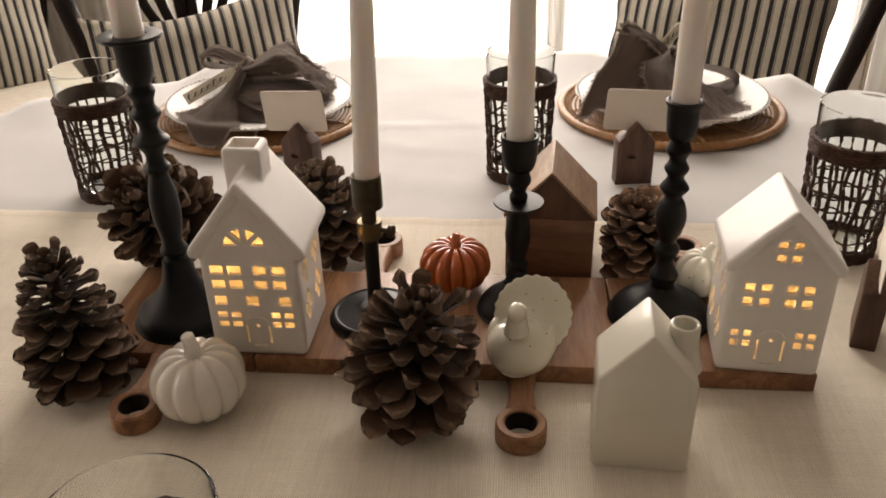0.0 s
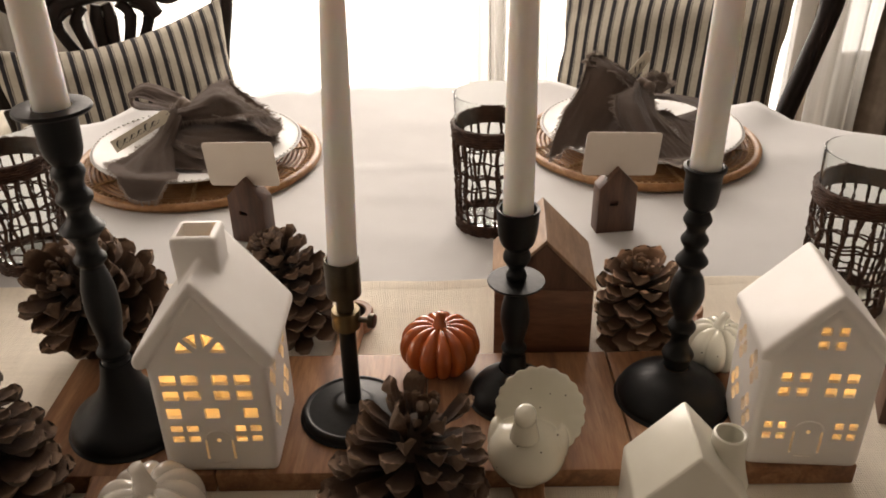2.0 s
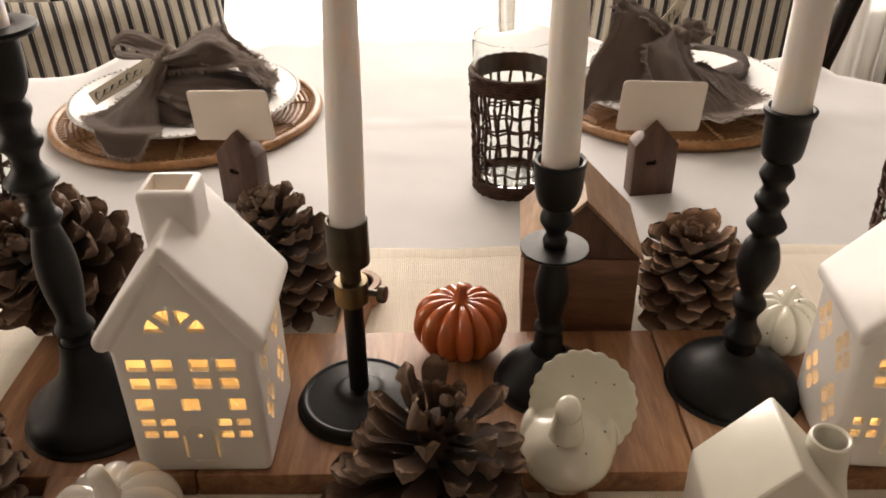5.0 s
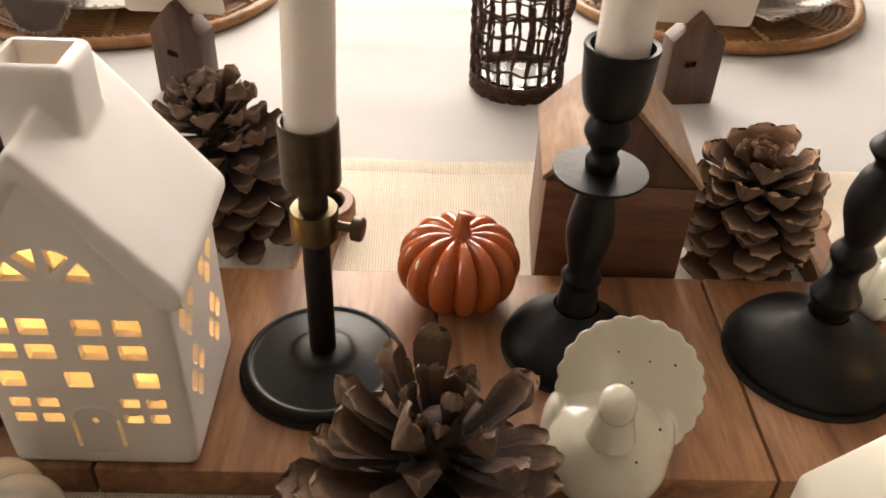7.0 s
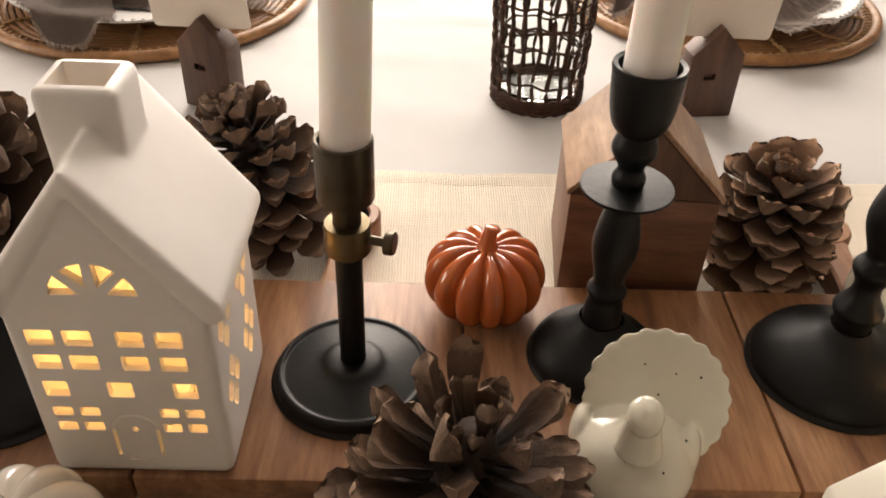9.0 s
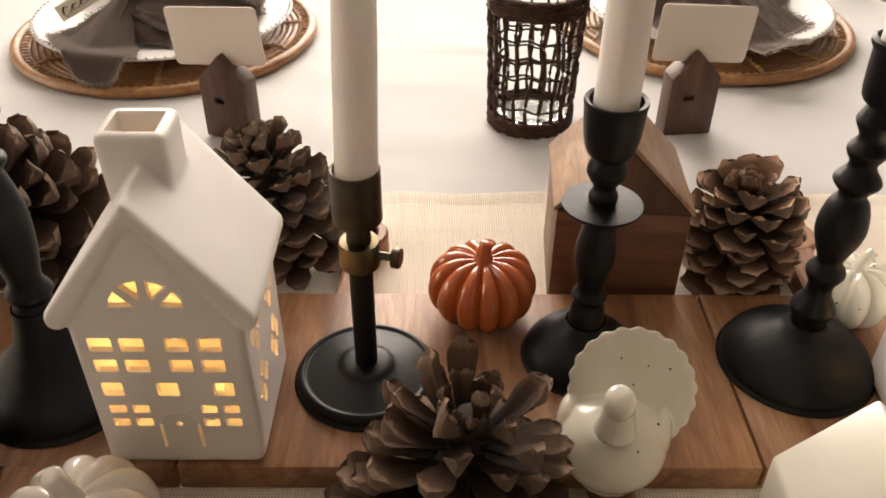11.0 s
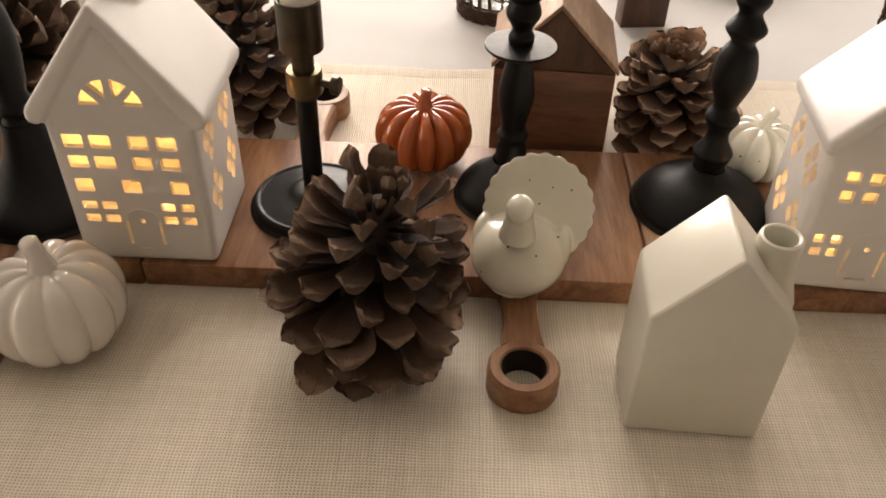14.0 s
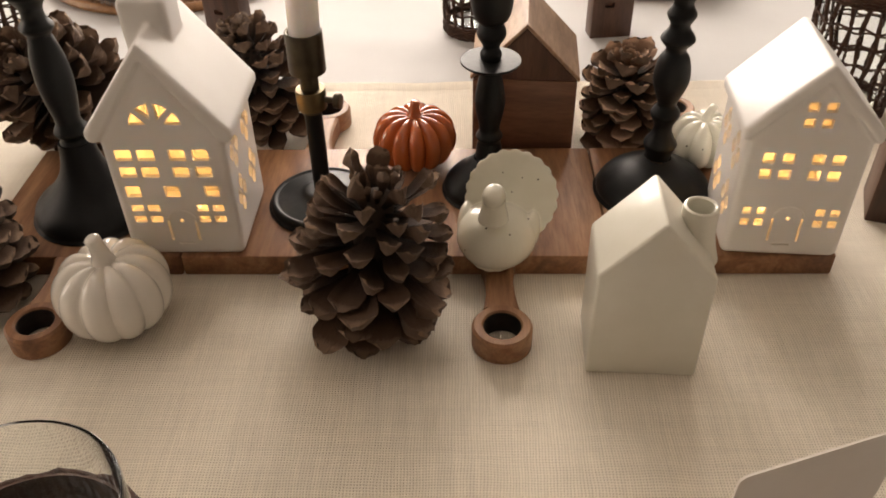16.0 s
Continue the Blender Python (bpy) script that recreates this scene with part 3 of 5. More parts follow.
board(EDGES[2], EDGES[3], -0.0285, -0.0695, 0.0197)
board(EDGES[3], EDGES[4], 0.1360, 0.2140, 0.0205)


# ---- ceramic houses ----
def cluster(bm, x, z, w, h, gap, y0, y1, cols=2, rows=2):
    for i in range(cols):
        for k in range(rows):
            cx, cz = x + (i - (cols - 1) / 2) * (w + gap), z + (k - (rows - 1) / 2) * (h + gap)
            box(cx - w / 2, cx + w / 2, y0, y1, cz - h / 2, cz + h / 2, 0.0006, 1, bm=bm)


def diamond_panes(bm, y, z, x0, x1):
    """Four small openings set as a cross, through a side wall."""
    for dy, dz in ((-0.0068, 0.0), (0.0068, 0.0), (0.0, 0.0092), (0.0, -0.0092)):
        own = bmesh.new()
        ring = [(y + dy + 0.0046 * math.cos(a), z + dz + 0.0062 * math.sin(a)) for a in [math.pi / 2 * k + d for k in range(4) for d in (-0.22, 0.22)]]
        lo, hi = ([own.verts.new((x, p, q)) for p, q in ring] for x in (x0, x1))
        own.faces.new(lo), own.faces.new(hi)
        for k in range(8):
            own.faces.new((lo[k], lo[(k + 1) % 8], hi[(k + 1) % 8], hi[k]))
        join(bm, own)


def door_slits(bm, x, z0, w, h, y0, y1):
    for s in (-1, 1):
        box(x + s * w / 2 - 0.0008, x + s * w / 2 + 0.0008, y0, y1, z0 + 0.003, z0 + h * 0.72, bm=bm)
    box(x - w * 0.3, x + w * 0.3, y0, y1, z0 - 0.0006, z0 + 0.0006, bm=bm)
    knob = lathe([(0, 0), (0.0017, 0), (0.0017, y1 - y0), (0, y1 - y0)], 12)
    bmesh.ops.transform(knob, matrix=Matrix.Translation((x, y1, z0 + h * 0.72)) @ Matrix.Rotation(radians(90), 4, 'X'), verts=knob.verts)
    join(bm, knob)


def arch(x, z0, w, h, y):
    """The raised line of a door's round head."""
    pts = [(x + w / 2 * math.cos(a), y, z0 + h * 0.78 + h * 0.24 * math.sin(a)) for a in [math.pi * i / 12 for i in range(13)]]
    return tube(pts, 0.0008, 6)


def gable(half, base, eave, apex):
    return [(-half, base), (half, base), (half, eave), (0, apex), (-half, eave)]


def roof_slabs(half, eave, apex, thick, y0, y1, over, bevel):
    """One folded slab over a gable, with blunt thick eaves."""
    ex, cut = half + over, thick * 1.72
    out = [(-half - 0.0005, eave - 0.0014), (0, apex), (half + 0.0005, eave - 0.0014), (ex, eave + 0.0006), (ex + 0.0004, eave + 0.0078), (0, apex + cut), (-ex - 0.0004, eave + 0.0078), (-ex, eave + 0.0006)]
    return prism(out, y0, y1, bevel, 3)


def tea_light(x, y, z, watts, rise=0.056):
    t = thing("tea_light", "small battery candle glowing inside a ceramic house", "candle", "tea lights in the houses", at=pose(x, y, z))
    part("cup", lathe([(0, 0), (0.015, 0), (0.015, 0.009), (0.0135, 0.011), (0, 0.011)], 20), M_WAX, t)
    part("bulb", lathe(smooth_profile([(0.0030, 0.010), (0.0036, 0.015), (0.0026, 0.021), (0, 0.026)], 3), 10), M_FLAME, t, "warm glowing plastic flame")
    data = bpy.data.lights.new("tea_light_glow", 'POINT')
    data.energy, data.color, data.shadow_soft_size = watts, (1.0, 0.55, 0.165), 0.006
    new("tea_light_glow", data).location = (x, y, z + rise)


def soft_house(h, half, depth, eave, apex, over, cut, chimney=None):
    """Walls, roof and chimney run together like slip-cast clay, pierced by cut, then told apart as parts."""
    body = prism(gable(half, 0, eave, apex), 0, depth, 0.0045, 3)
    join(body, roof_slabs(half, eave, apex, 0.0068, -0.0026, depth + 0.0026, over, 0.0024))
    if chimney:
        x0, x1, y0, y1, top = chimney
        join(body, prism([(x0 + 0.0022, 0.100), (x1 - 0.0012, 0.100), (x1, top), (x0, top)], y0, y1, 0.0035, 3))
    body = carved(merged(body, 0.0011, 15), cut)
    slope = (apex - eave) / half

    def piece(f):
        c = f.calc_center_median()
        roof = apex - slope * abs(c.x)
        if chimney and x0 - 0.002 < c.x < x1 + 0.002 and y0 - 0.002 < c.y < y1 + 0.002 and c.z > roof + 0.0175:
            return "chimney"
        return "roof" if c.z > roof - 0.0008 else "wall"

    names = [piece(f) for f in body.faces]
    for name, label in (("wall", "white walls pierced by small lit windows"), ("roof", "smooth rounded white roof"), ("chimney", "square hollow chimney")):
        if name in names:
            own = body.copy()
            bmesh.ops.delete(own, geom=[f for f, n in zip(own.faces, names) if n != name], context='FACES')
            part(name, own, M_WHITE, h, label, 32)
    body.free()


def house_a():
    half, depth, eave, apex = 0.0405, 0.080, 0.0945, 0.1520
    h = thing("ceramic_house", "white bisque ceramic house with chimney, lit warmly inside, on a board", "ceramic house", at=pose(-0.2497, 0.0020, H, 0, 0, 0))
    cut = prism(gable(half - 0.0038, 0.0025, eave - 0.002, apex - 0.007), 0.0038, depth - 0.0038)
    y0, y1 = -0.006, 0.008
    for fx0, fx1 in ((0.105, 0.24), (0.285, 0.425), (0.54, 0.675), (0.73, 0.865)):
        for z0, z1 in ((0.0797, 0.0882), (0.0667, 0.0747)):
            box(-half + fx0 * 2 * half, -half + fx1 * 2 * half, y0, y1, z0, z1, 0.0006, 1, bm=cut)
    for fx0, fx1 in ((0.105, 0.23), (0.43, 0.56), (0.765, 0.89)):
        box(-half + fx0 * 2 * half, -half + fx1 * 2 * half, y0, y1, 0.0507, 0.0595, 0.0006, 1, bm=cut)
    for fx0, fx1 in ((0.11, 0.215), (0.25, 0.355), (0.665, 0.765), (0.80, 0.90)):
        for z0, z1 in ((0.0387, 0.0440), (0.0293, 0.0347)):
            box(-half + fx0 * 2 * half, -half + fx1 * 2 * half, y0, y1, z0, z1, 0.0006, 1, bm=cut)
    for a0, a1 in ((6, 40), (52, 84), (96, 128), (140, 174)):
        pts = [(r * math.cos(radians(a)) - 0.0005, 0.1048 + r * math.sin(radians(a))) for r, a in ((0.0058, (a0 + a1) / 2), (0.0172, a0), (0.0172, (a0 + a1) / 2), (0.0172, a1))]
        join(cut, prism(pts, y0, y1))
    door_slits(cut, 0.001, 0.0105, 0.0190, 0.028, y0, y1)
    # each side: diamonds of four panes, two rows of two
    for y in (0.022, 0.056):
        for z in (0.076, 0.040):
            diamond_panes(cut, y, z, half - 0.008, half + 0.006)
    box(-0.0150, 0.0075, 0.0350, 0.0545, 0.10, 0.22, bm=cut)
    soft_house(h, half, depth, eave, apex, 0.0072, cut, (-0.0197, 0.0122, 0.0300, 0.0600, 0.1765))
    part("door", arch(0.001, 0.0105, 0.0190, 0.028, 0.0002), M_WHITE, h, "raised outline of a small arched door")
    tea_light(-0.2510, 0.042, H + 0.0026, LIT * 1.4, 0.064)


def house_b():
    half, depth, eave, apex = 0.0400, 0.070, 0.0940, 0.1365
    at = pose(0.1675, -0.0005, H, 0, 0, -4.2)
    h = thing("ceramic_house", "white bisque ceramic house without chimney, lit warmly inside, on a board", "ceramic house", at=at)
    cut = prism(gable(half - 0.0038, 0.0025, eave - 0.002, apex - 0.007), 0.0038, depth - 0.0038)
    y0, y1 = -0.006, 0.009
    w = 2 * half
    cluster(cut, -half + 0.287 * w, 0.0742, 0.0078, 0.0078, 0.0046, y0, y1)
    cluster(cut, -half + 0.675 * w, 0.0742, 0.0078, 0.0078, 0.0046, y0, y1)
    cluster(cut, 0.001, 0.1125, 0.0068, 0.0068, 0.0044, y0, y1)
    cluster(cut, -half + 0.20 * w, 0.0338, 0.0060, 0.0058, 0.0036, y0, y1)
    cluster(cut, -half + 0.805 * w, 0.0338, 0.0060, 0.0058, 0.0036, y0, y1)
    door_slits(cut, -0.0005, 0.0105, 0.0195, 0.031, y0, y1)
    for y in (0.019, 0.050):
        for z in (0.074, 0.036):
            diamond_panes(cut, y, z, -half - 0.006, -half + 0.008)
    soft_house(h, half, depth, eave, apex, 0.0036, cut)
    part("door", arch(-0.0005, 0.0105, 0.0195, 0.031, 0.0002), M_WHITE, h, "raised outline of a small arched door")
    c = at @ Vector((-0.004, 0.036, 0))
    tea_light(c.x, c.y, H + 0.0026, LIT, 0.046)


LIT = 0.052
house_a()
house_b()


def sage_house():
    half, depth, eave, apex = 0.0342, 0.0515, 0.0805, 0.1190
    h = thing("ceramic_house", "plain pale sage glazed bud-vase house with a round chimney", "ceramic house", at=pose(0.0572, -0.0972, ZT + 0.001, 0, 0, -3))
    body = prism(gable(half, 0, eave, apex), 0, depth, 0.0026, 3)
    part("wall", body, M_SAGE, h, "", 25)
    c = lathe(smooth_profile([(0.0155, 0.0735), (0.0125, 0.084), (0.0108, 0.094), (0.0105, 0.108)], 4) + [(0.0100, 0.1098), (0.0088, 0.1104), (0.0078, 0.1095), (0.0074, 0.09), (0, 0.088)], 32)
    ob = part("chimney", c, M_SAGE, h, "round open chimney spout", 40)
    ob.location = (0.0245, 0.031, 0)


sage_house()


def wooden_house():
    half, depth, eave, apex = 0.0420, 0.081, 0.0805, 0.1245
    h = thing("wooden_house", "brown wooden block house with a paler pitched roof behind the boards", "wooden house", at=pose(-0.0035, 0.1500, ZT + 0.001, 0, 0, -4))
    part("block", prism([(-half, 0), (half, 0), (half, eave - 0.004), (-half, eave - 0.004)], 0, depth, 0.0012, 2), M_HOUSEWOOD, h)
    part("gable", prism([(-half, eave - 0.0036), (half, eave - 0.0036), (0, apex - 0.004)], 0.0006, depth - 0.0006, 0.0006, 1), M_WALNUT, h, "darker triangular gable")
    for s in (-1, 1):
        out = [(0, apex - 0.0035), (s * (half + 0.0015), eave - 0.0045), (s * (half + 0.0022), eave - 0.001), (0, apex + 0.0005)]
        part("roof_board", prism(out, -0.0006, depth + 0.0006, 0.0005, 1), M_ROOFWOOD, h, "pale wooden roof board with daylight in its tone")


wooden_house()


# ---- candlesticks ----
def turned(name, label, x, y, lean, profile, material, candle_z, candle_r, candle_h, candle_lean=0.0, base_label=""):
    c = thing(name, label, "candlestick", "candlesticks on the boards", at=pose(x, y, H, *lean))
    part("base", lathe(profile[0], 48), material, c, base_label, 35)
    part("stem", lathe(profile[1], 32), material, c, "", 35)
    part("socket", lathe(profile[2], 32), material, c, "", 35)
    t = thing("taper_candle", "tall unlit white taper candle in a candlestick", "candle", "taper candles", at=pose(x, y, H, *lean) @ pose(0, 0, candle_z, 0, candle_lean, 0))
    part("shaft", lathe([(0, 0), (candle_r * 0.97, 0.0), (candle_r, 0.01), (candle_r * 0.95, candle_h * 0.35), (candle_r * 0.80, candle_h * 0.72), (candle_r * 0.62, candle_h * 0.955), (candle_r * 0.42, candle_h * 0.985), (0, candle_h)], 28), M_WAX, t, "", 50)
    part("wick", tube([(0, 0, candle_h - 0.001), (0.0004, 0, candle_h + 0.008)], 0.0007, 6), M_CARD, t, "short white cotton wick")
    return c


BASE1 = smooth_profile([(0.0, 0.0), (0.0430, 0.0), (0.0445, 0.004), (0.0435, 0.009), (0.040, 0.014), (0.028, 0.024), (0.0165, 0.040), (0.0120, 0.062)], 4)
turned("candlestick", "tall black iron baluster candlestick with a broad domed base", -0.3345, 0.0575, (0, 0, 0),
       (BASE1,
        smooth_profile([(0.0108, 0.062), (0.0092, 0.066), (0.0122, 0.071), (0.0092, 0.077), (0.0089, 0.082), (0.0112, 0.096), (0.0124, 0.110), (0.0116, 0.126), (0.0086, 0.140), (0.0080, 0.144), (0.0114, 0.1495), (0.0080, 0.155), (0.0076, 0.162), (0.0118, 0.169), (0.0152, 0.1735), (0.0110, 0.178), (0.0076, 0.184), (0.0086, 0.190), (0.0124, 0.1965), (0.0088, 0.203), (0.0086, 0.208), (0.0110, 0.215), (0.0085, 0.221)], 4),
        smooth_profile([(0.0085, 0.221), (0.0128, 0.230), (0.0140, 0.250), (0.0146, 0.256)], 3) + [(0.0235, 0.2570), (0.0248, 0.2585), (0.0242, 0.2605), (0.0160, 0.2610), (0.0125, 0.2605), (0.0120, 0.246), (0, 0.246)]),
       M_BLACK, 0.2465, 0.0115, 0.25)
turned("candlestick", "black candlestick with an adjustable aged brass cup and clamp screw", -0.1605, 0.0655, (0, 0, 0),
       (smooth_profile([(0.0, 0.0), (0.0390, 0.0), (0.0405, 0.003), (0.0395, 0.0065), (0.0370, 0.0080), (0.0352, 0.0070), (0.0330, 0.0074)], 4) + smooth_profile([(0.0215, 0.0100), (0.0165, 0.0115), (0.0130, 0.0135), (0.0075, 0.0145), (0, 0.0145)], 3),
        [(0.0064, 0.0140), (0.0064, 0.092), (0, 0.092)],
        [(0.0064, 0.080), (0.0066, 0.1115), (0.0125, 0.1120), (0.0128, 0.1128), (0.0128, 0.1410), (0.0122, 0.1416), (0.0112, 0.1412), (0.0110, 0.118), (0, 0.118)]),
       M_BLACK, 0.119, 0.0108, 0.25, 2.3)
stick = [o for o in scene.objects if o.name.startswith("candlestick")][-1]
brass_socket = [o for o in stick.children if o.name.startswith("socket")][0]
brass_socket.data.materials.clear()
brass_socket.data.materials.append(M_GUNMETAL)
tagged(brass_socket, "dark aged brass candle cup")
part("clamp", lathe([(0.0063, 0.0835), (0.0104, 0.0838), (0.0107, 0.0846), (0.0107, 0.0975), (0.0102, 0.0985), (0.0063, 0.0988)], 28), M_BRASS, stick, "brass clamp collar", 35)
screw = lathe([(0, 0.0), (0.0022, 0.0), (0.0022, 0.0075), (0.0052, 0.008), (0.0056, 0.0085), (0.0056, 0.0118), (0.0050, 0.0126), (0, 0.013)], 16)
bmesh.ops.transform(screw, matrix=pose(0.0095, -0.003, 0.0915, 0, 90, -14), verts=screw.verts)
part("clamp_screw", screw, M_GUNMETAL, stick, "small dark bronze thumbscrew", 35)
turned("candlestick", "short black iron candlestick with a drip disc below its cup", -0.0338, 0.0835, (0, 0, 0),
       (smooth_profile([(0.0, 0.0), (0.0335, 0.0), (0.0345, 0.003), (0.0335, 0.008), (0.028, 0.015), (0.018, 0.023), (0.0115, 0.030)], 4),
        smooth_profile([(0.0103, 0.030), (0.0095, 0.040), (0.0086, 0.045), (0.0101, 0.049), (0.0081, 0.053), (0.0079, 0.058), (0.0113, 0.078), (0.0077, 0.100), (0.0063, 0.1075)], 4) + [(0.0207, 0.1085), (0.0216, 0.1095), (0.0214, 0.1108), (0.0072, 0.1115)] + smooth_profile([(0.0072, 0.1115), (0.0077, 0.116), (0.0059, 0.121), (0.0099, 0.1285), (0.0101, 0.1325), (0.0081, 0.138)], 4),
        smooth_profile([(0.0081, 0.138), (0.0121, 0.1425), (0.0144, 0.152), (0.0155, 0.1670)], 3) + [(0.0160, 0.1690), (0.0155, 0.1705), (0.0135, 0.1700), (0.0126, 0.155), (0, 0.155)]),
       M_BLACK, 0.1555, 0.0112, 0.25)
turned("candlestick", "black iron candlestick with knobbed turned stem and domed base", 0.0940, 0.0800, (0, 0, 0),
       (smooth_profile([(0.0, 0.0), (0.0425, 0.0), (0.0438, 0.003), (0.0430, 0.007), (0.0378, 0.0135), (0.027, 0.0210), (0.0160, 0.0265), (0.0100, 0.032)], 4),
        smooth_profile([(0.0092, 0.032), (0.0098, 0.036), (0.0122, 0.0425), (0.0118, 0.0455), (0.0076, 0.053), (0.0070, 0.060), (0.0104, 0.0675), (0.0102, 0.071), (0.0070, 0.0765), (0.0080, 0.081), (0.0122, 0.093), (0.0128, 0.102), (0.0105, 0.113), (0.0070, 0.1195), (0.0112, 0.1255), (0.0116, 0.1285), (0.0068, 0.1365), (0.0096, 0.143), (0.0098, 0.146), (0.0066, 0.1525), (0.0098, 0.1595), (0.0100, 0.162), (0.0070, 0.169)], 4),
        smooth_profile([(0.0070, 0.169), (0.0112, 0.1735), (0.0124, 0.184), (0.0128, 0.197)], 3) + [(0.0146, 0.2000), (0.0148, 0.2020), (0.0128, 0.2030), (0.0116, 0.2020), (0.0111, 0.186), (0, 0.186)]),
       M_BLACK, 0.1865, 0.0108, 0.25)


# ---- pumpkins and turkey ----
def pumpkin(x, y, z, radius, height, lobes, material, label, stem_h, stem_r, bend, turn=0.0, dip=0.09, crease=0.15):
    p = thing("ceramic_pumpkin", label, "pumpkin", at=pose(x, y, z, 0, 0, turn))
    prof = []
    for i in range(25):
        a = -math.pi / 2 + math.pi * i / 24
        r = radius * max(math.cos(a), 0) ** 0.72
        zz = height / 2 + height / 2 * math.sin(a)
        core = math.exp(-(r / (radius * 0.33)) ** 2)
        prof.append((max(r, 0.0 if i in (0, 24) else 0.001), zz - (dip * height * core if a > 0 else -0.05 * height * core)))
    def lobe(a, r, zz):
        c = abs(math.cos(a * lobes / 2 + 0.2 * math.sin(a)))
        groove = (1 - c) ** 1.5
        k = min(1.0, r / (radius * 0.5))
        return r * (1 - crease * groove * k + 0.012 * math.sin(2 * a + 1) + 0.012 * math.sin(3 * a))
    skin = lathe(prof, lobes * 14, lobe)
    for v in skin.verts:
        r, a = math.hypot(v.co.x, v.co.y), math.atan2(v.co.y, v.co.x)
        if v.co.z > height * 0.5:
            v.co.z -= 0.42 * crease * height * (1 - abs(math.cos(a * lobes / 2 + 0.2 * math.sin(a)))) ** 1.3 * math.exp(-((r / radius - 0.5) / 0.3) ** 2)
    part("body", skin, material, p, "", 60)
    st = [(0, 0, height * (1 - dip) - 0.002)] + [(bend * t * t, 0, height * (1 - dip) + stem_h * t) for t in (0.15, 0.4, 0.7, 0.93, 1.0)]
    rr = [stem_r * 1.7, stem_r * 1.25, stem_r * 1.0, stem_r * 0.9, stem_r * 0.92, stem_r * 0.6]
    part("stem", tube(st, rr, 10), material, p, "", 60)


pumpkin(-0.2850, -0.0485, ZT + 0.0012, 0.0378, 0.0585, 11, M_GLOSS, "glossy white ceramic pumpkin on the runner", 0.0215, 0.0058, -0.003, 40, 0.10, 0.11)
pumpkin(-0.0920, 0.1230, H, 0.0338, 0.047, 13, M_ORANGE, "glossy burnt orange ceramic pumpkin on a board", 0.0130, 0.0044, 0.002, 25, 0.08, 0.17)
pumpkin(0.1390, 0.1220, H, 0.0262, 0.042, 9, M_CREAM, "small cream ceramic pumpkin with dark specks on a board", 0.0130, 0.0036, 0.006, 10)


def turkey():
    """A fan tail of scalloped rings, a round breast and a bent neck with a small head, in one mesh."""
    bm = bmesh.new()
    breast = lathe(smooth_profile([(0.0, 0.0), (0.017, 0.0), (0.0245, 0.005), (0.0282, 0.014), (0.0265, 0.023), (0.0200, 0.032), (0.010, 0.037), (0, 0.039)], 4), 40)
    bmesh.ops.transform(breast, matrix=Matrix.Translation((0, -0.004, 0)) @ Matrix.Diagonal((1.0, 1.06, 1, 1)), verts=breast.verts)
    join(bm, breast)
    fan = lathe(smooth_profile([(0.0, 0.0), (0.013, -0.0006), (0.0205, -0.0030), (0.0222, -0.0022), (0.0232, 0.0026), (0.0310, -0.0012), (0.0340, 0.0004), (0.0350, 0.0040), (0.0330, 0.0066), (0.0, 0.0085)], 4), 220,
                lambda a, r, z: r * (1 + 0.05 * (abs(math.sin(a * 11)) - 0.5) * min(1, r / 0.033) ** 2))
    bmesh.ops.transform(fan, matrix=pose(0.006, 0.0165, 0.0360, 60, 0, 4) @ Matrix.Scale(0.90, 4), verts=fan.verts)
    join(bm, fan)
    neck = [(0, -0.010, 0.010), (0, -0.0170, 0.026), (0, -0.0182, 0.039), (0, -0.0168, 0.049), (0, -0.0160, 0.056)]
    tube(neck, [0.0215, 0.0158, 0.0108, 0.0084, 0.0074], 16, bm=bm)
    head = lathe(smooth_profile([(0.0, -0.0085), (0.0055, -0.0060), (0.0080, 0.0), (0.0060, 0.0056), (0.0, 0.0078)], 4), 20)
    bmesh.ops.transform(head, matrix=pose(0, -0.0175, 0.0575, 25, 0, 0) @ Matrix.Diagonal((0.98, 1.12, 0.90, 1)), verts=head.verts)
    join(bm, head)
    for sx in (-1, 1):
        wing = lathe(smooth_profile([(0.0, -0.017), (0.0085, -0.010), (0.0110, 0.0), (0.0080, 0.010), (0.0, 0.016)], 4), 18)
        bmesh.ops.transform(wing, matrix=pose(sx * 0.0235, 0.002, 0.020, -28, 0, 0) @ Matrix.Diagonal((0.55, 1.05, 0.95, 1)), verts=wing.verts)
        join(bm, wing)
    bm = merged(bm, 0.00055)
    ob = solid("turkey_figurine", bm, M_CREAM, "cream speckled ceramic turkey figurine with a scalloped fan tail", "figurine", smooth=60)
    ob.matrix_world = pose(-0.0290, 0.0090, H, 0, 0, -14)


turkey()


# ---- woven tumblers ----
GLASS_H = 0.160


def glass_r(z):
    return 0.0352 + 0.0064 * z / GLASS_H


def strand(points, r, parent, flat=0.55):
    return part("strand", tube(points, r, 6, flat=flat), M_SEAGRASS, parent, smooth=60)


